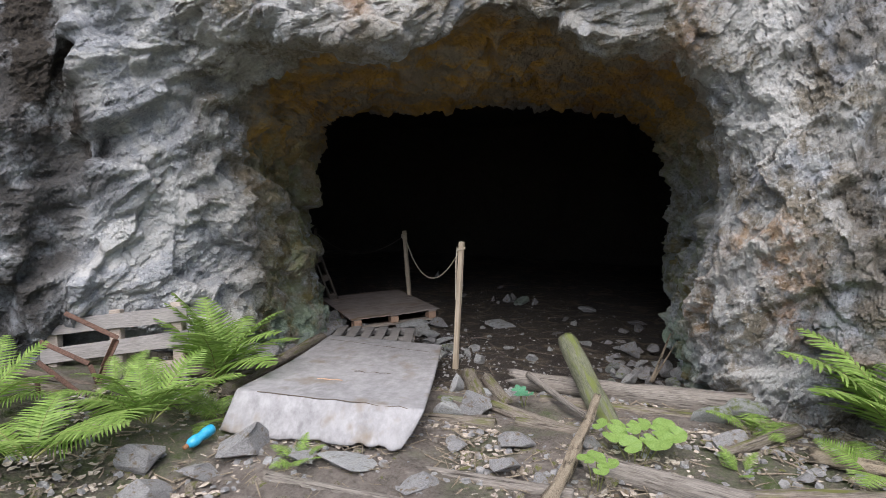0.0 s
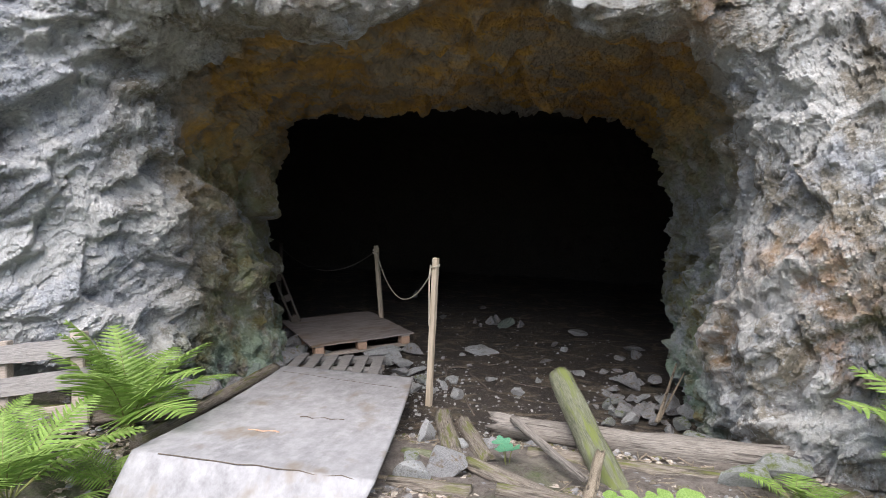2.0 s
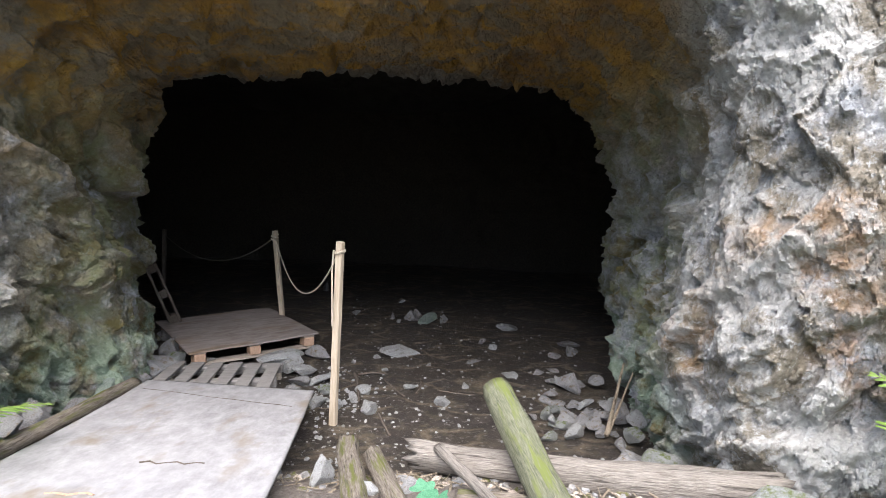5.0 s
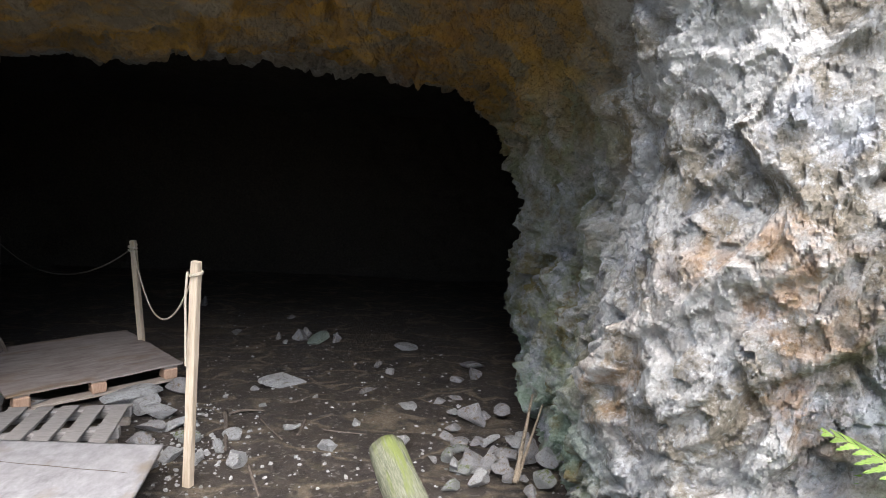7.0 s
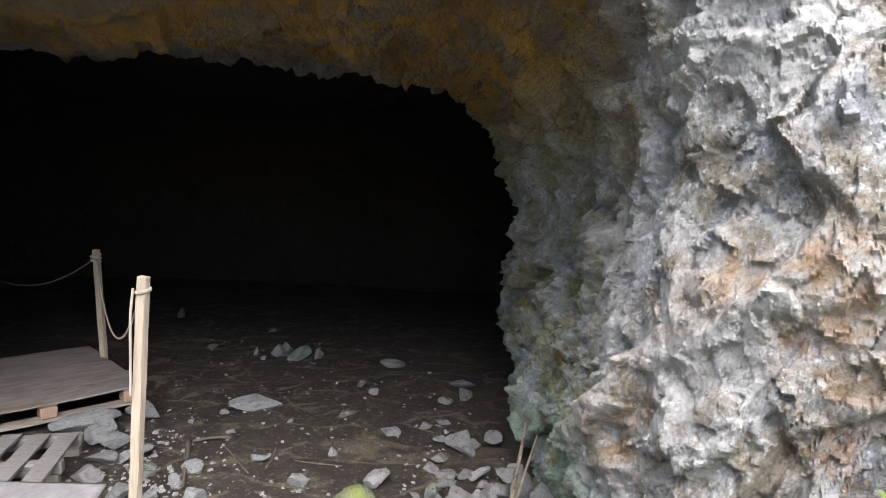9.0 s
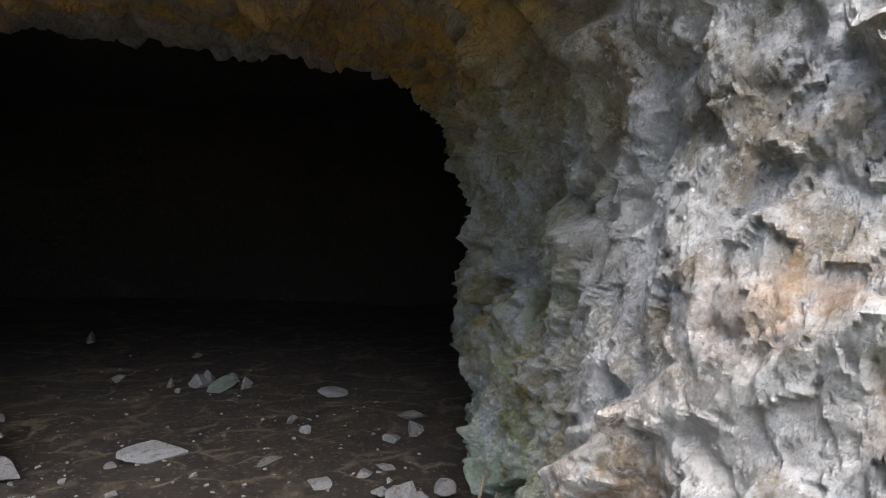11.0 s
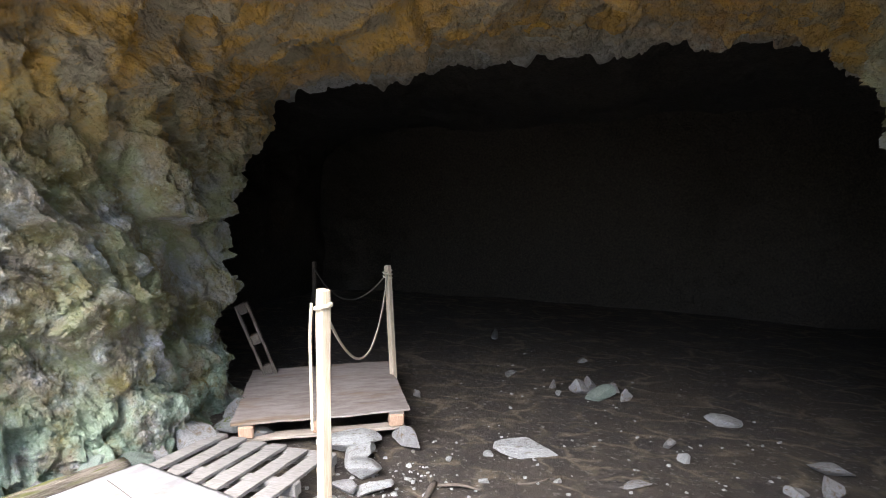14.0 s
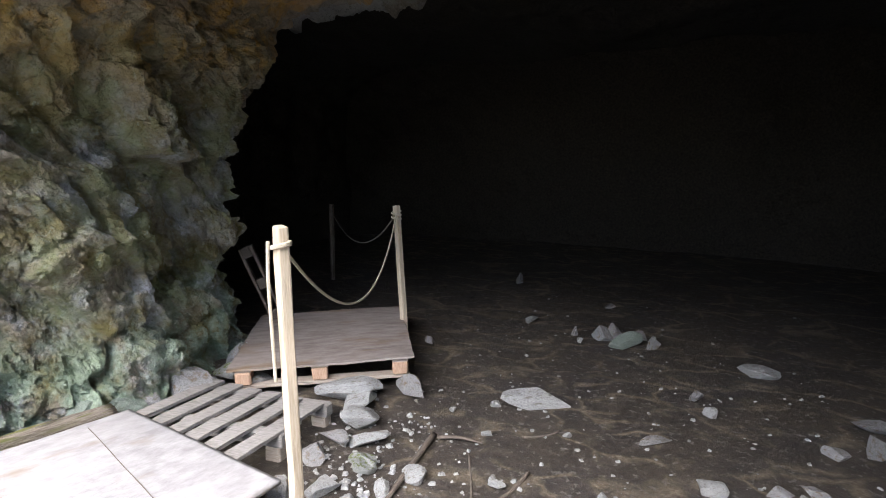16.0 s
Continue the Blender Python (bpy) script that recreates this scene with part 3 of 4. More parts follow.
    algae = sstep(1.35, 0.3, Z + 0.9 * jit) * sstep(4.7, 5.5, Y + 0.6 * jit) * 1.0 + 0.8 * sstep(4.75, 5.5, Y + jit) * (X > 1.0) * sstep(2.9, 2.2, Z)
    algae = np.clip(algae + 0.9 * sstep(5.3, 6.0, Y) * (X < 0) * sstep(2.7, 1.9, Z), 0, 1) * sstep(9.5, 8.0, Y)
    # pale: light rock, with sky light painted onto the left cliff and brow
    pale = np.clip(sstep(1.4, 2.1, X) * sstep(5.5, 4.9, Y + 0.4 * jit) * (0.35 + 0.65 * sstep(2.9, 2.4, X + 0.6 * jit)) + 0.95 * sstep(-1.1, -1.6, X + jit) * sstep(-3.2, -2.7, X) * sstep(5.5, 5.0, Y) + 0.7 * sstep(2.85, 3.1, Z) * sstep(4.85, 4.6, Y) * sstep(2.2, 1.6, np.abs(X)), 0, 1)
    line = np.abs((Y - 4.28) * 0.6 + (X - 2.17) + 0.28 * (Z - 1.6) * 0.8 + 0.18 * jit)
    rust = np.exp(-(line / 0.06) ** 2) * sstep(3.2, 2.6, Z) * sstep(0.5, 0.9, Z) * (X > 1.6) * (0.35 + 0.65 * sstep(-0.1, 0.25, fbm(p * 2.5, 91, 2)))
    rust = np.clip(rust + np.exp(-(((X + 0.55) / 0.16) ** 2 + ((Z - 3.35) / 0.28) ** 2)) * (Y < 5.2) + 0.7 * np.exp(-(((X - 1.78) / 0.14) ** 2 + ((Z - 2.95) / 0.35) ** 2)), 0, 1)
    # dark: lichen and weathering, plus shade painted in the left recess and deep chamber
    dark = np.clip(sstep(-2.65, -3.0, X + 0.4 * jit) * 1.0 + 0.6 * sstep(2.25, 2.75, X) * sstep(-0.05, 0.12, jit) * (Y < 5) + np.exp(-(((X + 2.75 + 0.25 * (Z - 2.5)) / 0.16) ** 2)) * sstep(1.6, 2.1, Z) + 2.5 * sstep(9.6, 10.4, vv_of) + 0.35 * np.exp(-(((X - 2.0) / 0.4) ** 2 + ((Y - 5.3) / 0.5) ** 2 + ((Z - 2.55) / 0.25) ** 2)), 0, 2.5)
    mint = sstep(1.0, 0.35, Z + 0.7 * jit) * sstep(4.5, 5.3, Y) * sstep(8.2, 7.4, Y)
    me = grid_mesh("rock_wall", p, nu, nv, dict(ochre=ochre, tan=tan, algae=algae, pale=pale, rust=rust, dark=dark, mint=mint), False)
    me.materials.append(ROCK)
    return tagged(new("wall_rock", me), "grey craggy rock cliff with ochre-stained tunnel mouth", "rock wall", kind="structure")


def ground_sheet():
    xs = np.concatenate([-3.6 - np.geomspace(0.06, 400, 40)[::-1], np.linspace(-3.6, 3.8, 330), 3.8 + np.geomspace(0.06, 400, 40)])
    ys = np.concatenate([1.8 - np.geomspace(0.06, 400, 40)[::-1], np.linspace(1.8, 10.5, 390), 10.5 + np.geomspace(0.06, 400, 40)])
    gx, gy = [q.ravel() for q in np.meshgrid(xs, ys, indexing="ij")]
    z = ground_z(gx, gy)
    p = np.stack([gx, gy, z], 1)
    near = (np.abs(gx) < 6) & (gy > 0) & (gy < 13)
    out = sstep(5.2, 4.2, gy)
    e = np.zeros(len(p))
    q = p[near] * [1, 1, 0]
    e[near] = 0.045 * fbm(q * 2.6, 7, 4) * (0.3 + 0.8 * out[near]) + 0.012 * facets(q * 7 + 0.5, 500, 0.6, 0.5) * out[near] + 0.006 * fbm(q * 22, 17, 3) * (0.5 + out[near])
    p[:, 2] += e
    jit = fbm(p * [1.3, 1.3, 0] + 3, 41, 4)
    moss = np.clip(sstep(0.0, 0.35, jit + 0.25 * sstep(1.0, 2.2, gx) + 0.25 * sstep(-0.9, -1.6, gx) + 0.08), 0, 1) * out
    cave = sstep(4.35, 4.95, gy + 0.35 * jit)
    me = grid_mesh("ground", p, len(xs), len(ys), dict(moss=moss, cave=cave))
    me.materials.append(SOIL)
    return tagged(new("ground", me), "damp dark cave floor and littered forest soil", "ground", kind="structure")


rock_sheet()
ground_sheet()


# ---- ramp, pallets and rope rail ----
def ramp_sheet():
    """The plywood ramp: a long sloping sheet whose front lip is bent down and broken."""
    rng = np.random.default_rng(3)
    nu, nv = 61, 121
    s = np.linspace(0, 1, nu)[:, None]
    t = np.linspace(0, 1, nv)[None, :]
    lip_l, lip_r = np.array([-1.20, 3.24, 0.535]), np.array([-0.08, 3.04, 0.55])
    cr_l, cr_r = np.array([-1.16, 3.42, 0.72]), np.array([0.03, 3.22, 0.705])
    bk_l, bk_r = np.array([-1.28, 6.15, 0.275]), np.array([-0.04, 5.88, 0.275])
    tc = 0.09
    k1, k2 = np.clip(t / tc, 0, 1)[..., None], np.clip((t - tc) / (1 - tc), 0, 1)[..., None]
    S = s[..., None]
    lip, crease, back = lip_l + (lip_r - lip_l) * S, cr_l + (cr_r - cr_l) * S, bk_l + (bk_r - bk_l) * S
    ragged = 0.055 * fbm(np.stack([s.ravel() * 9, 0 * s.ravel(), 0 * s.ravel()], 1), 5, 4)
    lip = lip + np.stack([0 * ragged, ragged, 0.3 * ragged], 1)[:, None, :]
    P = np.where((t < tc)[..., None], lip + (crease - lip) * k1, crease + (back - crease) * k2)
    P = P.reshape(-1, 3)
    sag = 0.03 * np.sin(np.pi * np.repeat(k2[..., 0], nu, 0).ravel()) * -1
    P[:, 2] += sag + 0.006 * fbm(P * 3, 8, 3) + 0.0015 * fbm(P * 25, 9, 2)
    notch = np.exp(-(((P[:, 0] - 0.03) / 0.07) ** 2 + ((P[:, 1] - 3.08) / 0.09) ** 2))
    P[:, 2] -= 0.05 * notch
    me = grid_mesh("sheet", P, nu, nv)
    me.materials.append(PLYWOOD)
    ob = new("plywood_ramp", me)
    tagged(ob, "weathered grey plywood ramp with a cracked broken front lip", "ramp")
    md = ob.modifiers.new("thickness", "SOLIDIFY")
    md.thickness, md.offset = 0.018, -1
    for i, (pts, w) in enumerate((([(-1.02 + 0.10 * k, 3.40 - 0.017 * k + 0.018 * math.sin(3.1 * k), 0) for k in range(11)], 0.0035),
                                  ([(-1.2 + 0.09 * k, 5.86 - 0.036 * k, 0) for k in range(13)], 0.002),
                                  ([(-0.62 + 0.04 * k, 4.35 + 0.02 * math.sin(2.2 * k), 0) for k in range(8)], 0.004),
                                  ([(-0.8 + 0.03 * k, 3.95 + 0.012 * math.sin(1.7 * k), 0) for k in range(7)], 0.006))):
        line = []
        for px, py, _ in pts:
            dd = ((P[:, 0] - px) ** 2 + (P[:, 1] - py) ** 2).argmin()
            line.append((px, py, P[dd, 2] + 0.0015))
        part("crack" if i < 3 else "bark_strip", tube_bm(line, w, 5), TWIG if i < 3 else BLOCK_WOOD, ob)
    return ob


def slatted_pallet():
    rng = random.Random(4)
    base = tagged(new("slatted_pallet"), "grey slatted wooden pallet bridging the ramp and platform", "pallet")
    base.matrix_basis = pose(-0.84, 6.3, 0.0, 0, 0, 3)
    for i in range(6):
        b = part("slat", board_bm(0.102, 0.98, 0.020, rng, 0.003, 7), GREY_BOARD, base)
        b.matrix_basis = pose(-0.395 + i * 0.158, 0.0 - 0.02 * i, 0.232 - 0.003 * (i % 3), -3.0, rng.uniform(-2, 2), 0)
    for y in (-0.42, 0.0, 0.42):
        b = part("bearer", board_bm(0.92, 0.075, 0.075, rng, 0.003, 4), GREY_BOARD, base)
        b.matrix_basis = pose(0.0, y, 0.178 - 0.05 * y, 0, 0, 0)
        for x in (-0.4, 0.4):
            f = part("foot_block", board_bm(0.09, 0.08, 0.12, rng, 0.003, 1), PALLET, base)
            f.matrix_basis = pose(x, y, 0.085 - 0.05 * y)
    return base


def platform():
    rng = random.Random(9)
    base = tagged(new("pallet_platform"), "wooden pallet topped with a damp brown plywood sheet", "platform")
    base.matrix_basis = pose(-1.02, 7.63, 0.0, 0, 0, 31.5)
    w, l = 1.12, 1.28
    bm = bmesh.new()
    bmesh.ops.create_grid(bm, x_segments=24, y_segments=24, size=0.5)
    for v in bm.verts:
        v.co.x *= w + 0.06
        v.co.y *= l + 0.04
        edge = max(abs(v.co.x) / (w / 2 + 0.03), abs(v.co.y) / (l / 2 + 0.02))
        if edge > 0.97:
            v.co.x += 0.012 * noise.noise(v.co * 9)
            v.co.y += 0.014 * noise.noise(v.co * 9 + Vector((5, 5, 5)))
        v.co.z = 0.286 + 0.008 * noise.noise(v.co * 2.0) + 0.012 * max(0.0, v.co.x / w)
    ext = bmesh.ops.extrude_face_region(bm, geom=bm.faces[:])
    for g in ext["geom"]:
        if isinstance(g, bmesh.types.BMVert):
            g.co.z -= 0.014
    bmesh.ops.recalc_face_normals(bm, faces=bm.faces)
    part("plywood_top", bm, DARK_PLY, base, "damp brown plywood sheet")
    for y in (-0.56, -0.02, 0.56):
        for x in (-0.50, -0.02, 0.50):
            b = part("block", board_bm(0.10, 0.12, 0.085, rng, 0.004, 1), BLOCK_WOOD, base, "reddish wooden block")
            b.matrix_basis = pose(x, y - 0.03 * (y < 0), 0.215)
        b = part("bottom_board", board_bm(w, 0.10, 0.022, rng, 0.003, 6), PALLET, base)
        b.matrix_basis = pose(0, y - 0.03 * (y < 0), 0.160)
    for x in (-0.50, -0.02, 0.50):
        b = part("stringer", board_bm(0.10, l, 0.020, rng, 0.003, 6), PALLET, base)
        b.matrix_basis = pose(x, 0, 0.266 - 0.002)
    return base


def post(foot, head, sx, sy, mat, label, turn):
    h = (Vector(head) - Vector(foot)).length
    rng = random.Random(int(h * 1000))
    bm = board_bm(sx, sy, h, rng, 0.002, 9)
    ob = part("rail_post", bm, mat)
    ob.matrix_basis = along(foot, head, radians(turn)) @ pose(0, 0, h / 2)
    return tagged(ob, label, "post", "rope rail posts")


def rope_line(name, a, b, sag, label, mat, steps=40):
    a, b = Vector(a), Vector(b)
    pts = [a.lerp(b, k / steps) - Vector((0, 0, 4 * sag * (k / steps) * (1 - k / steps))) for k in range(steps + 1)]
    ob = part(name, tube_bm(pts, 0.0068, 8), mat, None, "", True)
    return tagged(ob, label, "rope")


ramp_sheet()
slatted_pallet()
platform()
A0, A1 = (0.10, 5.80, gz(0.1, 5.8) - 0.03), (0.16, 5.745, 1.36)
B0, B1 = (-0.63, 8.12, gz(-0.63, 8.12) - 0.02), (-0.73, 8.24, 1.19)
C0, C1 = (-2.50, 9.85, gz(-2.5, 9.85) - 0.02), (-2.44, 9.82, 1.04)
post(A0, A1, 0.043, 0.050, FRESH_WOOD, "pale sawn pine post with hemp rope tied round its top", 15)
post(B0, B1, 0.042, 0.050, FRESH_WOOD, "pale pine post standing beside the pallet platform", 25)
# dark TWIG colour on this post stands in for the cave's shade
post(C0, C1, 0.040, 0.045, TWIG, "shade-darkened wooden post standing deep in the cave", 10)
ra = rope_line("rail_rope", (0.145, 5.77, 1.28), (-0.72, 8.215, 1.12), 0.43, "pale hemp rope sagging between two wooden posts", ROPE)
part("wrap", tube_bm([(0.157 + 0.034 * math.cos(k * 0.5), 5.748 + 0.034 * math.sin(k * 0.5), 1.295 + 0.008 * math.cos(k * 0.5) - 0.0004 * k) for k in range(27)], 0.0062, 8), ROPE, ra, "rope wound round the post")
part("tail", tube_bm([(0.118 - 0.012 * math.sin(min(k, 6) / 6 * 1.5), 5.725, 1.295 - 0.027 * k + 0.01 * math.exp(-k)) for k in range(20)], 0.0065, 8), ROPE, ra, "loose hanging rope end")
rb = rope_line("rail_rope", (-0.735, 8.23, 1.12), (-2.44, 9.80, 0.98), 0.30, "shade-darkened hemp rope sagging away into the dark cave", SHADED_ROPE)
part("knot", tube_bm([(-0.73 + 0.035 * math.cos(k * 0.6), 8.235 + 0.035 * math.sin(k * 0.6), 1.15 - 0.003 * k) for k in range(26)], 0.009, 8), ROPE, rb, "rope knot wound round the post")


def leaning_frame():
    rng = random.Random(12)
    base = tagged(new("leaning_pallet"), "wooden pallet section leaning on the cave wall, coloured dark for shade", "pallet")
    base.matrix_basis = pose(-1.66, 7.86, 0.27, 0, -20, 35)
    # TWIG's dark tone puts the dimness at this wall into the wood colour
    for x in (-0.045, 0.045):
        b = part("rail", board_bm(0.022, 0.075, 0.66, rng, 0.003, 5), TWIG, base)
        b.matrix_basis = pose(x, 0, 0.33)
    for z in (0.06, 0.34, 0.62):
        b = part("block", board_bm(0.07, 0.07, 0.09, rng, 0.003, 1), TWIG, base)
        b.matrix_basis = pose(0, 0, z)
    return base


leaning_frame()


# ---- logs and sticks ----
def log(name, a, b, r0, r1, mat, label, seed, bend=0.0, rough=0.12, splinter=0.0, sides=26):
    rng = random.Random(seed)
    L = (Vector(b) - Vector(a)).length
    ob = part(name, log_bm(L, r0, r1, rng, sides, rough, bend, splinter), mat, None, "", True)
    ob.matrix_basis = along(a, b, rng.uniform(0, 6))
    return tagged(ob, label, "log" if "log" in name else "stick")


log("fallen_log", (0.62, 4.66, 0.38), (2.22, 4.06, 0.44), 0.075, 0.085, GREY_LOG, "long weathered barkless log lying across the cave mouth", 1, 0.02, splinter=0.05)
log("fallen_log", (0.80, 4.22, 0.37), (1.92, 3.86, 0.40), 0.045, 0.055, BARK, "thin mossy log lying before the cave mouth", 2)
log("leaning_log", (1.22, 3.72, 0.36), (1.07, 4.80, 0.66), 0.085, 0.080, MOSS_LOG, "green algae-covered log propped over other logs", 3, rough=0.07)
log("short_log", (0.36, 3.98, 0.44), (0.26, 4.95, 0.30), 0.060, 0.062, BARK, "short mossy log lying beside the plywood ramp", 4)
log("short_log", (0.55, 4.02, 0.42), (0.40, 4.72, 0.36), 0.050, 0.045, BARK, "split mossy log end beside the ramp", 5, splinter=0.04)
log("ramp_edge_log", (-1.50, 4.05, 0.46), (-1.36, 6.10, 0.26), 0.055, 0.050, BARK, "brown weathered log along the edge of the ramp", 6)
log("broken_branch", (0.74, 4.58, 0.44), (1.03, 3.66, 0.50), 0.028, 0.020, GREY_LOG, "grey broken branch lying over the logs", 7)
log("pale_stick", (0.63, 2.50, 0.52), (1.13, 3.80, 0.58), 0.036, 0.022, PALE_STICK, "pale rotten stick with flaking bark", 8, 0.02, 0.38, 0.02)
log("fallen_log", (0.58, 3.60, 0.47), (1.02, 3.48, 0.46), 0.040, 0.045, BARK, "dark rotten log half buried in litter", 9)
log("fallen_log", (0.92, 3.10, 0.49), (1.62, 2.66, 0.50), 0.055, 0.070, GREY_LOG, "flaky grey-barked log half sunk in forest litter", 10, splinter=0.03)
log("fallen_log", (1.60, 2.72, 0.50), (3.1, 2.80, 0.50), 0.055, 0.060, BARK, "brown mossy log lying in the forest litter", 11)
log("broken_branch", (1.72, 3.22, 0.49), (2.30, 3.56, 0.50), 0.030, 0.040, BARK, "brown broken branch on the forest floor", 12)
log("broken_branch", (2.20, 3.22, 0.50), (2.75, 2.92, 0.52), 0.045, 0.035, PALE_STICK, "splintered brown branch under the ferns", 13, splinter=0.03)
log("fallen_log", (-0.15, 3.00, 0.46), (0.82, 2.76, 0.47), 0.035, 0.045, GREY_LOG, "rotting grey log sunk in the ground", 14)
log("fallen_log", (-0.75, 2.80, 0.48), (0.15, 2.58, 0.48), 0.040, 0.030, GREY_LOG, "pale barkless log sunk in the ground", 15)
log("fallen_log", (0.44, 3.95, 0.44), (0.86, 3.52, 0.46), 0.040, 0.045, BARK, "rotten brown log beside a large stone", 16)
log("fallen_log", (0.05, 4.20, 0.36), (0.40, 4.05, 0.38), 0.045, 0.05, MOSS_LOG, "mossy rotten log end beneath the ramp", 17)
log("fallen_log", (0.02, 3.72, 0.43), (0.45, 3.60, 0.44), 0.04, 0.05, BARK, "rotten mossy log against the ramp", 18)
log("dry_branch", (1.95, 5.42, 0.10), (2.30, 6.02, 0.40), 0.016, 0.008, PALE_STICK, "dry forked branch leaning on rubble", 19, sides=10)
log("dry_branch", (1.97, 5.44, 0.10), (2.36, 5.98, 0.34), 0.012, 0.006, PALE_STICK, "thin dry branch leaning on rubble", 20, sides=10)
log("fallen_log", (-3.6, 3.75, 0.62), (-2.3, 3.55, 0.58), 0.075, 0.065, BARK, "thick dark log lying under the rusty irons", 21)
log("fallen_log", (-2.6, 3.35, 0.53), (-1.75, 3.72, 0.55), 0.06, 0.05, MOSS_LOG, "mossy log under the ferns", 22)
log("fallen_log", (-2.35, 4.15, 0.52), (-1.42, 4.32, 0.55), 0.08, 0.05, BARK, "splintered rotten log beneath the leaning pallet", 23, splinter=0.08, rough=0.3)
log("broken_branch", (-2.95, 3.7, 0.72), (-2.15, 3.75, 0.55), 0.03, 0.02, TWIG, "dark fallen branch among the ferns", 24)
for k, (a, b, r) in enumerate((((0.20, 6.86), (0.26, 6.22), 0.018), ((0.23, 6.84), (0.48, 6.88), 0.011), ((0.66, 7.04), (0.82, 7.18), 0.009), ((0.78, 6.70), (0.72, 6.42), 0.012),
                               ((0.42, 6.0), (0.5, 5.62), 0.012), ((0.62, 6.35), (0.45, 6.75), 0.008), ((0.9, 6.5), (1.2, 6.4), 0.006))):
    log("dark_stick", (*a, gz(*a) + 0.012), (*b, gz(*b) + 0.012), r, r * 0.7, TWIG, "dark damp stick lying on the cave floor", 40 + k, 0.015, sides=8)


# ---- leaning pallet, irons and bottle among the ferns ----
def boards_by_cliff():
    rng = random.Random(21)
    base = tagged(new("leaning_pallet"), "weathered grey pallet boards leaning below the cliff", "pallet")
    base.matrix_basis = pose(-2.40, 4.12, 0.40, -14, -8, 0)
    for z, w, mat in ((0.53, 1.22, GREY_BOARD), (0.33, 1.20, GREY_BOARD), (0.13, 1.15, PALLET)):
        b = part("board", board_bm(w, 0.022, 0.115, rng, 0.004, 8), mat, base)
        b.matrix_basis = pose(rng.uniform(-0.02, 0.02), 0, z, 0, rng.uniform(-1, 1), 0)
    for x in (-0.52, 0.0, 0.5):
        b = part("upright", board_bm(0.09, 0.07, 0.62, rng, 0.004, 5), PALLET, base)
        b.matrix_basis = pose(x, 0.05, 0.31)
    return base


def iron(points, label):
    base = tagged(new("rusty_iron"), label, "scrap iron")
    a = Vector(points[0])
    base.location = a
    for p, q in zip(points, points[1:]):
        p, q = Vector(p), Vector(q)
        L = (q - p).length
        bm = bmesh.new()
        for sx, sy, ox, oy in ((0.032, 0.005, 0, 0), (0.005, 0.032, 0.0135, 0.0135)):
            g = bmesh.ops.create_cube(bm, size=1.0)["verts"]
            bmesh.ops.scale(bm, vec=(sx, sy, L), verts=g)
            bmesh.ops.translate(bm, vec=(ox, oy, L / 2), verts=g)
        ob = part("angle_bar", bm, RUST, base)
        ob.matrix_basis = Matrix.Translation(-a) @ along(p, q, 0.5)
    return base


boards_by_cliff()
iron([(-2.28, 3.62, 0.46), (-2.22, 3.75, 0.72), (-2.15, 3.8, 0.90), (-2.52, 3.8, 1.07)], "bent rusty angle iron standing among the ferns")
iron([(-2.20, 3.70, 0.48), (-2.32, 3.72, 0.74), (-2.68, 3.75, 0.88)], "rusty angle iron bent over the old logs")
iron([(-2.46, 3.42, 0.42), (-2.52, 3.50, 0.70)], "short rusty iron stake in the ground")
iron([(-2.12, 3.30, 0.44), (-2.14, 3.42, 0.62), (-2.60, 3.62, 0.78)], "rusty bent iron bar lying over a log")


def bottle():
    base = tagged(new("plastic_bottle"), "crushed bright blue plastic bottle lying on stones", "bottle")
    base.matrix_basis = along((-1.285, 2.98, 0.545), (-1.20, 3.14, 0.585))
    prof = [(0.012, 0.0), (0.014, 0.025), (0.030, 0.05), (0.033, 0.08), (0.026, 0.11), (0.033, 0.14), (0.033, 0.185), (0.026, 0.2), (0.0, 0.2)]
    for name, rows, mat in (("body", prof[1:], BLUE), ("neck", prof[:2], ORANGE_CAP)):
        bm = bmesh.new()
        rings = []
        for r, z in rows:
            rings.append([bm.verts.new((max(r, 0.0005) * math.cos(a) * (1 + 0.12 * math.sin(2 * a + 20 * z)), max(r, 0.0005) * math.sin(a), z)) for a in np.linspace(0, 2 * math.pi, 19)[:-1]])
        for p, q in zip(rings, rings[1:]):
            for j in range(18):
                bm.faces.new((p[j], p[(j + 1) % 18], q[(j + 1) % 18], q[j]))
        bm.faces.new(rings[0][::-1])
        part(name, bm, mat, base, "brown bottle neck" if name == "neck" else "", True)
    return base


bottle()


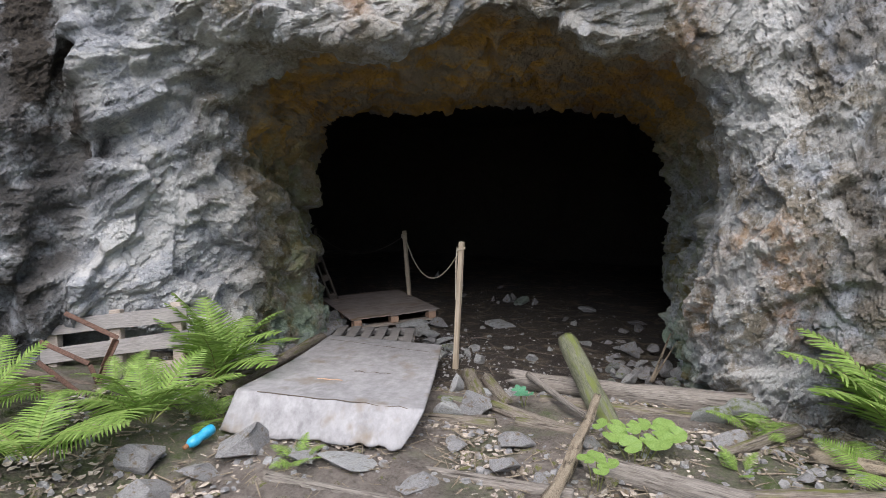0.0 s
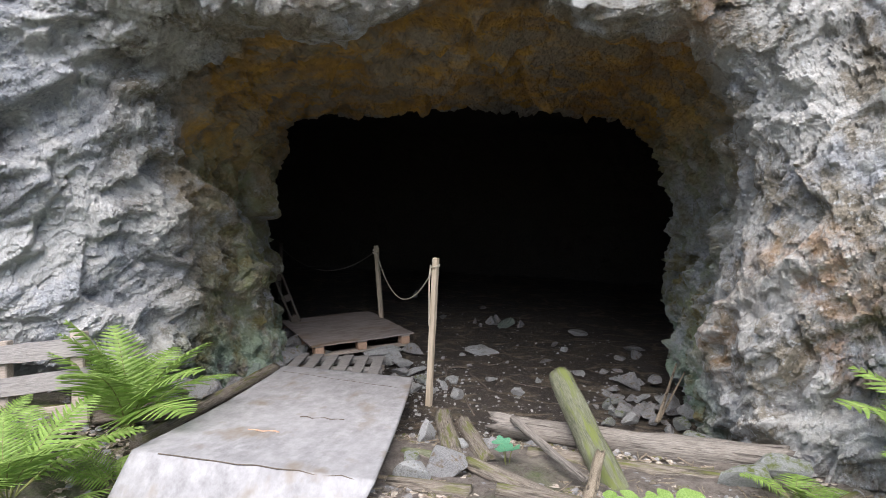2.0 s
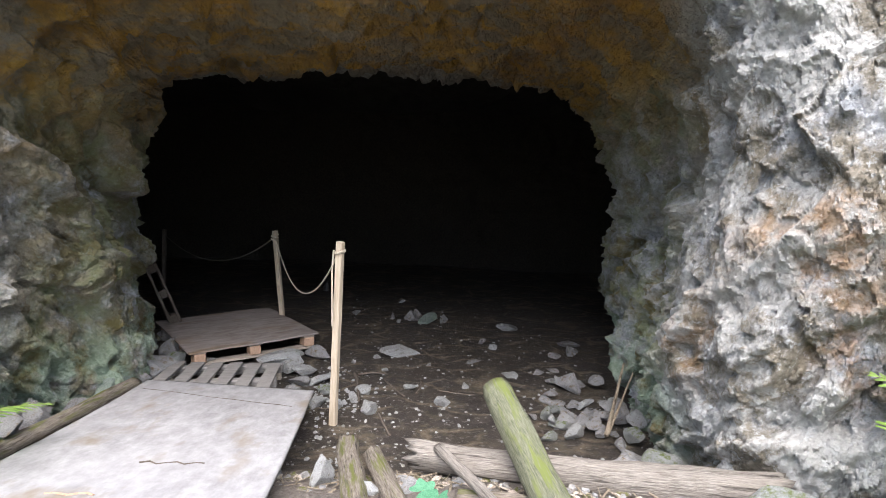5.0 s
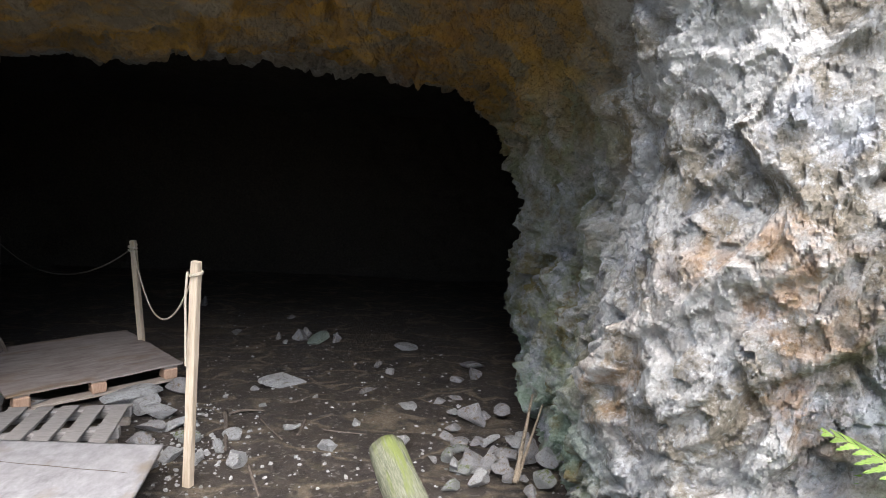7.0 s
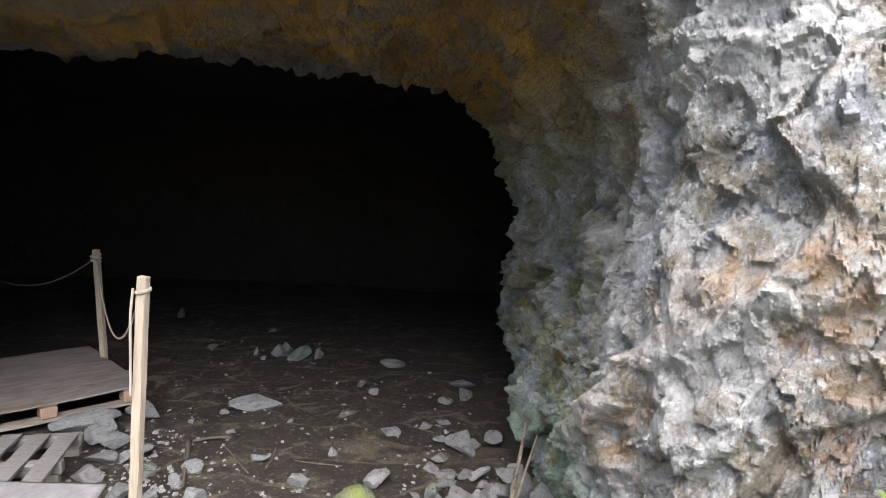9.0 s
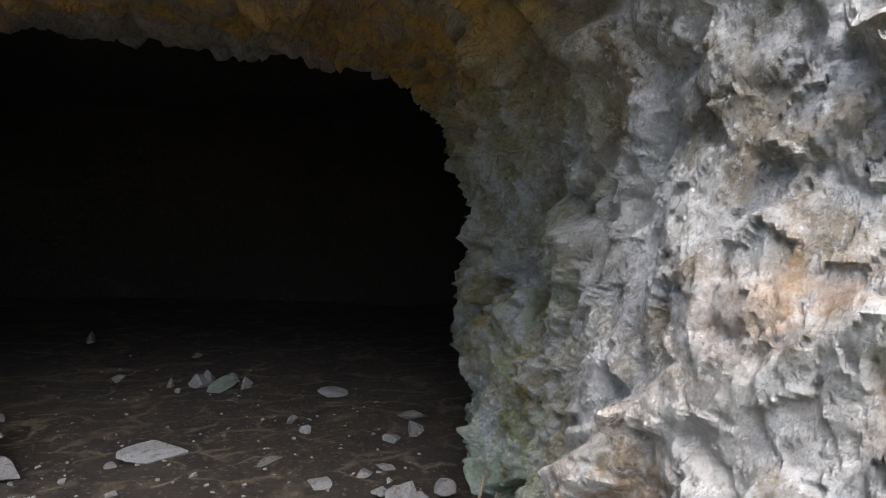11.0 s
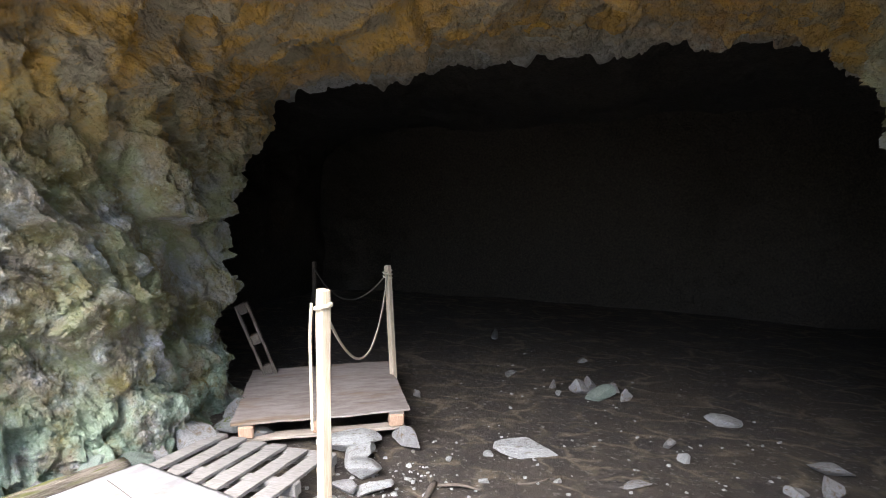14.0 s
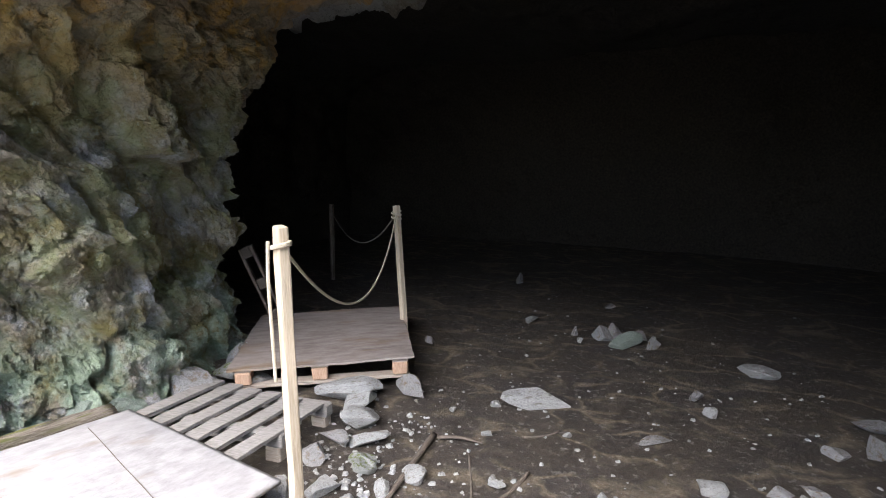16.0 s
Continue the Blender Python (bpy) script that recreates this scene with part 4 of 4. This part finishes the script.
# ---- ferns and broad leaves ----
def frond_mesh(seed, length=1.0, width=0.30, droop=0.5):
    """One fern frond along +x, arching; every leaflet is a toothed blade of its own."""
    rng = random.Random(seed)
    bm = bmesh.new()
    n = 24
    spine = []
    for i in range(n + 1):
        k = i / n
        spine.append(Vector((length * (k - 0.10 * droop * k ** 3), 0.02 * math.sin(3 * k + seed), length * (0.42 * k - droop * 0.62 * k ** 2))))
    for i in range(4, n):
        k = i / n
        shape = min(1.0, (k - 0.10) / 0.22) * (1 - k) ** 0.62 * 1.18
        ln = max(0.012, width * 0.5 * shape) * length * 2
        d = (spine[i + 1] - spine[i - 1]).normalized()
        for sgn in (-1, 1):
            side = Vector((0, sgn, 0))
            way = (side * 0.93 + d * 0.36 + Vector((0, 0, rng.uniform(-0.12, 0.1)))).normalized()
            fwd = d * 0.5 * 0.98 * length / n
            m = 9
            up, down, mid = [], [], []
            for j in range(m + 1):
                q = j / m
                sagz = -0.14 * ln * q * q
                c = spine[i] + way * ln * q + Vector((0, 0, sagz))
                wq = (1 - q) ** 0.7 * (0.78 + 0.34 * (j % 2)) if j < m else 0.0
                mid.append(bm.verts.new(c + Vector((0, 0, 0.003 * length))))
                if j < m:
                    tilt = Vector((0, 0, -0.12 * fwd.length))
                    up.append(bm.verts.new(c + fwd * wq + way * 0.02 * ln * (j % 2) + tilt))
                    down.append(bm.verts.new(c - fwd * wq * 0.9 + way * 0.03 * ln * (j % 2) + tilt))
            for j in range(m):
                if j < m - 1:
                    bm.faces.new((mid[j], mid[j + 1], up[j + 1], up[j]))
                    bm.faces.new((mid[j], down[j], down[j + 1], mid[j + 1]))
                else:
                    bm.faces.new((mid[j], mid[j + 1], up[j]))
                    bm.faces.new((mid[j], down[j], mid[j + 1]))
    me = bpy.data.meshes.new("frond")
    bm.to_mesh(me)
    bm.free()
    me.materials.append(FERN)
    st = tube_bm(spine, lambda k: 0.006 * length * (1.15 - k), 6)
    sm = bpy.data.meshes.new("stem")
    st.to_mesh(sm)
    st.free()
    sm.materials.append(STEM)
    return me, sm


FRONDS = [frond_mesh(s, 1.0, w, d) for s, w, d in ((1, 0.36, 0.75), (2, 0.40, 0.95), (3, 0.33, 0.60), (4, 0.38, 0.85))]


def fern(x, y, size, count, seed, label, z=None, spread=(0, 360), lift=(18, 50)):
    rng = random.Random(seed)
    base = tagged(new("fern"), label, "fern", "ferns by the cave mouth")
    base.location = (x, y, gz(x, y) if z is None else z)
    for i in range(count):
        a = spread[0] + (spread[1] - spread[0]) * (i + rng.uniform(0.1, 0.9)) / count
        s = size * rng.uniform(0.72, 1.08)
        me, sm = FRONDS[rng.randrange(4)]
        f = mesh_part("frond", me, base, pose(0.02 * math.cos(radians(a)), 0.02 * math.sin(radians(a)), 0.0, rng.uniform(-18, 18), -rng.uniform(*lift), a) @ Matrix.Scale(s, 4))
        mesh_part("stem", sm, f)
    return base


fern(-1.66, 4.20, 0.82, 12, 1, "bright green fern growing between the cliff and ramp", lift=(28, 74))
fern(-1.66, 3.28, 0.62, 12, 2, "bright green fern spreading beside the ramp", lift=(8, 55))
fern(-1.92, 2.66, 0.60, 10, 3, "light green fern arching over the stones", lift=(2, 34))
fern(-2.55, 3.05, 0.60, 8, 4, "pale green fern among rusty irons", lift=(15, 50))
fern(-1.30, 3.55, 0.36, 7, 5, "small green fern tucked beside the plywood ramp", lift=(10, 40))
fern(2.80, 3.40, 0.95, 15, 6, "large light green fern below the pale cliff", lift=(26, 62))
fern(2.42, 3.02, 0.45, 6, 7, "drooping green fern over broken branches", lift=(10, 40))
fern(2.05, 3.62, 0.32, 7, 8, "small fern at the foot of the cliff", lift=(10, 40))
fern(-0.62, 2.92, 0.20, 6, 9, "tiny fern sprouting between stones", lift=(15, 55))
fern(1.75, 3.02, 0.18, 5, 10, "tiny fern in the forest litter", lift=(15, 55))
fern(-2.05, 3.62, 0.34, 6, 11, "small fern beside old mossy logs", lift=(15, 50))


def round_leaf_mesh(mat, seed, lobes=0):
    rng = random.Random(seed)
    bm = bmesh.new()
    c = bm.verts.new((0, 0, 0))
    rows = []
    n = 36
    for ring in (0.45, 0.8, 1.0):
        row = []
        for j in range(n):
            a = 2 * math.pi * j / n
            gap = 1 - 0.85 * math.exp(-((a - math.pi) / 0.22) ** 2)
            r = ring * gap * (1 + (0.035 * (j % 2) if ring == 1.0 else 0) + (0.16 * math.cos(lobes * a) if lobes else 0))
            row.append(bm.verts.new((r * math.cos(a), r * math.sin(a), 0.10 * r * r + 0.05 * math.sin(5 * a + seed) * ring)))
        rows.append(row)
    for j in range(n):
        q = (j + 1) % n
        bm.faces.new((c, rows[0][j], rows[0][q]))
        for a, b in zip(rows, rows[1:]):
            bm.faces.new((a[j], b[j], b[q], a[q]))
    me = bpy.data.meshes.new("leaf")
    bm.to_mesh(me)
    bm.free()
    for f in me.polygons:
        f.use_smooth = True
    me.materials.append(mat)
    return me


def leafy_plant(x, y, leaves, mat, label, seed, lobes=0, height=0.14):
    rng = random.Random(seed)
    base = tagged(new("broadleaf_plant"), label, "plant")
    base.location = (x, y, gz(x, y))
    shapes = [round_leaf_mesh(mat, seed + k, lobes) for k in range(3)]
    for dx, dy, r in leaves:
        top = Vector((dx, dy, height * rng.uniform(0.7, 1.25)))
        st = part("stalk", tube_bm([Vector((dx * 0.3, dy * 0.3, -0.02)), Vector((dx * 0.6, dy * 0.6, top.z * 0.6)), top], 0.003, 5), STEM, base)
        mesh_part("leaf", shapes[rng.randrange(3)], base, Matrix.Translation(top) @ pose(0, 0, 0, rng.uniform(5, 28), rng.uniform(-14, 14), rng.uniform(-120, 60)) @ Matrix.Scale(r, 4))
    return base


leafy_plant(1.24, 3.18, [(-0.09, 0.16, 0.055), (0.04, 0.13, 0.06), (-0.12, 0.05, 0.07), (0.17, 0.11, 0.065), (-0.07, -0.10, 0.06), (0.09, -0.08, 0.075), (0.20, 0.0, 0.06), (-0.20, 0.08, 0.045),
                         (0.06, 0.02, 0.05), (-0.02, 0.06, 0.045), (0.12, 0.05, 0.05)], BROADLEAF, "low plant with round bright green scalloped leaves", 3)
leafy_plant(0.95, 2.86, [(0.0, 0.03, 0.05), (-0.06, 0.0, 0.045), (0.05, -0.04, 0.05), (0.0, -0.09, 0.04)], BROADLEAF, "small bright green plant beside a pale stick", 5)
leafy_plant(0.66, 4.02, [(-0.03, 0.04, 0.05), (0.03, 0.02, 0.045), (-0.02, -0.05, 0.05)], TEAL_LEAF, "bluish-green seedling with lobed leaves between logs", 7, 5)


# ---- stones ----
STONES = {m.name: [stone_mesh(k * 7 + i * 50, m) for k in range(7)] for i, m in enumerate((STONE, PALE_STONE, MOSS_STONE, GREEN_STONE))}


def stone(x, y, sx, sy, sz, mat, seed, label, group="", z=None, sink=0.22, name="stone"):
    rng = random.Random(seed)
    me = STONES[mat.name][seed % 7]
    ob = new(name, me)
    zz = gz(x, y) if z is None else z
    ob.matrix_basis = pose(x, y, zz + sz * (0.5 - sink), rng.uniform(-12, 12), rng.uniform(-12, 12), rng.uniform(0, 360) if sy > 0.65 * sx else rng.uniform(5, 30)) @ Matrix.Diagonal((sx, sy, sz, 1))
    return tagged(ob, label, "stone", group)


# cave floor
for k, (x, y, sx, sz, mat) in enumerate((
        (0.61, 7.50, 0.40, 0.13, PALE_STONE), (0.39, 7.38, 0.09, 0.06, PALE_STONE), (0.47, 7.00, 0.07, 0.05, PALE_STONE), (0.97, 8.85, 0.34, 0.13, GREEN_STONE), (0.77, 8.92, 0.22, 0.20, STONE),
        (1.18, 8.92, 0.17, 0.12, STONE), (1.95, 8.60, 0.32, 0.10, PALE_STONE), (1.51, 7.98, 0.12, 0.09, STONE), (1.60, 7.80, 0.12, 0.09, PALE_STONE), (0.09, 9.25, 0.24, 0.05, PALE_STONE),
        (-0.43, 10.6, 0.14, 0.16, STONE), (0.69, 9.97, 0.15, 0.07, STONE), (0.17, 7.20, 0.09, 0.04, PALE_STONE), (0.30, 6.42, 0.15, 0.09, PALE_STONE), (0.66, 6.54, 0.14, 0.07, PALE_STONE),
        (1.59, 6.93, 0.20, 0.05, PALE_STONE), (2.05, 7.08, 0.15, 0.05, STONE), (0.88, 7.17, 0.07, 0.05, PALE_STONE), (-0.50, 8.28, 0.12, 0.09, STONE), (0.92, 6.20, 0.15, 0.09, PALE_STONE),
        (1.36, 6.15, 0.19, 0.15, PALE_STONE), (2.45, 7.95, 0.30, 0.10, STONE), (2.38, 7.60, 0.18, 0.15, STONE), (0.55, 8.95, 0.12, 0.10, STONE), (0.86, 9.05, 0.16, 0.14, STONE),
        (1.05, 9.1, 0.15, 0.12, STONE), (0.62, 8.80, 0.10, 0.06, PALE_STONE), (0.0, 6.42, 0.16, 0.09, MOSS_STONE), (1.3, 7.3, 0.22, 0.03, STONE), (2.2, 7.5, 0.13, 0.09, STONE),
        (1.9, 7.0, 0.13, 0.06, STONE), (1.15, 6.62, 0.10, 0.05, PALE_STONE), (0.35, 6.05, 0.20, 0.12, PALE_STONE), (0.22, 6.25, 0.14, 0.08, PALE_STONE), (0.10, 6.10, 0.12, 0.07, PALE_STONE))):
    stone(x, y, sx, sx * (0.62 if sx > 0.3 else 0.72), sz * 1.15, mat, 107 + k, "angular grey stone lying on the dark cave floor", "cave floor stones", sink=0.3)
# stacked flat stones that carry the pallet platform
for k, (x, y, sx, sy, sz, z, mat) in enumerate((
        (-0.36, 6.98, 0.42, 0.30, 0.12, None, PALE_STONE), (-0.50, 7.05, 0.50, 0.28, 0.12, 0.11, PALE_STONE), (-0.22, 6.82, 0.26, 0.22, 0.14, None, PALE_STONE), (-0.10, 6.62, 0.24, 0.18, 0.10, None, PALE_STONE),
        (-0.26, 6.60, 0.20, 0.16, 0.10, None, STONE), (-0.16, 7.30, 0.30, 0.22, 0.14, None, STONE), (-0.02, 6.45, 0.18, 0.15, 0.08, None, MOSS_STONE), (-0.26, 6.40, 0.22, 0.17, 0.09, None, STONE),
        (-0.92, 8.35, 0.30, 0.24, 0.15, None, STONE), (-1.70, 7.75, 0.32, 0.26, 0.15, None, STONE), (-1.15, 6.95, 0.30, 0.26, 0.14, None, STONE), (-0.05, 6.18, 0.2, 0.16, 0.09, None, PALE_STONE), (-0.15, 5.98, 0.22, 0.2, 0.16, None, STONE))):
    stone(x, y, sx, sy, sz, mat, 160 + k, "flat pale stone packed under the pallets", "stones under the pallets", z, 0.15)
# along the foot of the left wall
for k, (x, y, s, h, mat) in enumerate(((-1.50, 7.22, 0.24, 0.22, STONE), (-1.36, 6.98, 0.24, 0.16, MOSS_STONE), (-1.40, 6.62, 0.34, 0.26, STONE), (-1.48, 6.28, 0.30, 0.22, GREEN_STONE), (-1.52, 6.02, 0.26, 0.22, GREEN_STONE),
                                       (-1.58, 5.76, 0.28, 0.18, STONE), (-1.72, 5.50, 0.30, 0.22, STONE), (-1.60, 5.30, 0.24, 0.20, STONE), (-1.68, 5.02, 0.32, 0.24, STONE), (-1.52, 4.86, 0.22, 0.18, STONE),
                                       (-1.62, 4.66, 0.26, 0.18, PALE_STONE), (-1.42, 6.42, 0.18, 0.14, STONE), (-1.32, 6.78, 0.16, 0.12, STONE), (-1.80, 4.80, 0.26, 0.22, STONE))):
    stone(x, y, s, s * 0.8, h, mat, 190 + k, "angular grey stone at the foot of the rock wall", "stones along the wall", gz(x, y) + 0.05, 0.3)
# rubble at the right-hand wall
rr = random.Random(77)
spots = [(1.84, 6.40, 0.15), (2.05, 6.55, 0.26), (1.79, 6.08, 0.14), (2.04, 6.12, 0.14), (2.20, 6.09, 0.14), (1.80, 5.82, 0.24), (1.62, 5.60, 0.13), (1.79, 5.60, 0.20), (2.03, 5.86, 0.16), (2.22, 5.88, 0.30), (2.18, 5.50, 0.22), (1.92, 6.70, 0.12)]
for k in range(46):
    if k < len(spots):
        x, y, s = spots[k]
    else:
        x, y, s = 2.0 + rr.gauss(0, 0.20), 5.85 + rr.gauss(0, 0.38), rr.uniform(0.07, 0.20)
    x = min(x, 2.3)
    stone(x, y, s, s * rr.uniform(0.6, 0.95), s * rr.uniform(0.45, 0.75), (STONE, STONE, MOSS_STONE, PALE_STONE)[k % 4], 230 + k, "angular grey rubble stone piled at the rock wall", "rubble pile", gz(x, y) + 0.10 * max(0.0, (x - 1.7)) + 0.0, 0.2)
# outside the mouth
for k, (x, y, sx, sy, sz, mat) in enumerate((
        (0.17, 4.46, 0.17, 0.16, 0.19, PALE_STONE), (0.30, 3.86, 0.30, 0.26, 0.24, STONE), (0.56, 3.28, 0.30, 0.24, 0.13, STONE), (0.50, 3.00, 0.26, 0.20, 0.11, STONE), (0.16, 3.80, 0.24, 0.2, 0.18, PALE_STONE),
        (-0.96, 3.02, 0.42, 0.32, 0.20, STONE), (-1.46, 2.86, 0.36, 0.28, 0.18, STONE), (-1.30, 2.62, 0.30, 0.24, 0.14, STONE), (0.40, 4.28, 0.12, 0.10, 0.10, PALE_STONE), (0.66, 2.86, 0.14, 0.11, 0.08, STONE),
        (0.22, 3.22, 0.18, 0.16, 0.09, STONE), (1.80, 3.40, 0.24, 0.16, 0.12, STONE), (1.90, 3.82, 0.34, 0.24, 0.22, MOSS_STONE), (2.12, 3.95, 0.28, 0.2, 0.22, MOSS_STONE), (2.05, 2.98, 0.14, 0.1, 0.08, STONE),
        (0.05, 2.80, 0.26, 0.2, 0.08, STONE), (-0.32, 2.92, 0.34, 0.24, 0.07, PALE_STONE), (-0.62, 2.98, 0.30, 0.2, 0.08, STONE), (0.98, 3.30, 0.16, 0.12, 0.09, STONE), (2.20, 4.40, 0.24, 0.2, 0.16, PALE_STONE),
        (1.72, 4.60, 0.20, 0.15, 0.12, STONE), (2.05, 4.75, 0.26, 0.2, 0.16, MOSS_STONE), (1.95, 5.05, 0.22, 0.17, 0.12, STONE), (0.58, 4.30, 0.16, 0.12, 0.10, STONE), (0.12, 4.05, 0.18, 0.15, 0.12, MOSS_STONE))):
    stone(x, y, sx, sy, sz, mat, 300 + k, "angular grey rock lying in forest litter", "rocks outside the mouth", None, 0.25, "rock")
tagged(stone(-1.12, 2.78, 0.24, 0.16, 0.10, STONE, 340, "", "", None, 0.1, "plastic_scrap"), "crumpled bluish-grey plastic scrap between stones", "plastic scrap")


# ---- loose litter ----
def scatter(name, count, seed, place, size, mats, flat, label):
    """Small broken chips lying on the ground, as one mesh."""
    rng = np.random.default_rng(seed)
    verts, faces = [], []
    for _ in range(count):
        x, y = place(rng)
        s = size(rng)
        c = np.array([x, y, gz(x, y) + s * flat * 0.3])
        a = rng.uniform(0, 6.28)
        n = rng.integers(4, 7)
        i0 = len(verts)
        ang = a + np.arange(n) * 6.283 / n + rng.uniform(-0.3, 0.3, n)
        rad = s * rng.uniform(0.6, 1.1, n)
        tilt = rng.uniform(-0.35, 0.35, 2)
        for zz, k in ((-0.5, 1.0), (0.5, 0.72)):
            for q in range(n):
                dx, dy = rad[q] * k * math.cos(ang[q]), rad[q] * k * math.sin(ang[q])
                verts.append((c[0] + dx, c[1] + dy, c[2] + zz * s * flat + tilt[0] * dx + tilt[1] * dy))
        faces.append(tuple(range(i0 + n, i0 + 2 * n)))
        faces += [(i0 + q, i0 + (q + 1) % n, i0 + n + (q + 1) % n, i0 + n + q) for q in range(n)]
    me = bpy.data.meshes.new(name)
    me.from_pydata(verts, [], faces)
    me.materials.append(mats)
    return tagged(new(name, me), label, "litter", kind="stuff")


def in_cave(rng):
    return rng.uniform(-0.4, 2.4), 4.9 + abs(rng.normal(0, 2.0))


def outside(rng):
    return rng.uniform(-2.2, 2.9), rng.uniform(2.3, 4.7)


scatter("gravel", 900, 1, in_cave, lambda r: 0.004 + 0.018 * r.uniform() ** 2.5, PALE_STONE, 0.6, "small pale stone chips on the dark cave floor")
scatter("gravel", 2400, 2, outside, lambda r: 0.006 + 0.034 * r.uniform() ** 2, STONE, 0.6, "grey stone chips in the forest litter")
scatter("gravel", 240, 5, lambda r: (r.normal(0.0, 0.22), r.normal(6.35, 0.35)), lambda r: 0.006 + 0.022 * r.uniform() ** 2, PALE_STONE, 0.6, "pale gravel beside the pallets")
scatter("leaf_litter", 4200, 3, outside, lambda r: r.uniform(0.010, 0.032), LEAF_LITTER, 0.08, "dry brown leaves and bark flakes on the ground")
scatter("bark_flakes", 1200, 13, outside, lambda r: r.uniform(0.015, 0.050), BARK, 0.25, "dark rotten bark pieces strewn on the ground")


def twig_litter(count, seed):
    rng = np.random.default_rng(seed)
    verts, faces = [], []
    for _ in range(count):
        x, y = outside(rng)
        L, r, a = rng.uniform(0.05, 0.22), rng.uniform(0.002, 0.006), rng.uniform(0, 6.28)
        d = np.array([math.cos(a), math.sin(a), rng.uniform(-0.08, 0.12)])
        s = np.array([-d[1], d[0], 0])
        c = np.array([x, y, gz(x, y) + 0.012])
        i0 = len(verts)
        for k, (e, w) in enumerate(((-0.5, 1.0), (0.0, 0.9), (0.5, 0.5))):
            b = c + d * L * e + s * (0.06 * L if k == 1 else 0) * rng.uniform(-1, 1)
            for q in range(4):
                t = q * math.pi / 2
                verts.append(tuple(b + r * w * (math.cos(t) * s + math.sin(t) * np.array([0, 0, 1]))))
        for k in (0, 1):
            for q in range(4):
                faces.append((i0 + 4 * k + q, i0 + 4 * k + (q + 1) % 4, i0 + 4 * k + 4 + (q + 1) % 4, i0 + 4 * k + 4 + q))
    me = bpy.data.meshes.new("twigs")
    me.from_pydata(verts, [], faces)
    me.materials.append(PALE_STICK)
    return tagged(new("twigs", me), "dry pale twigs strewn over the ground", "litter", kind="stuff")


twig_litter(1100, 8)
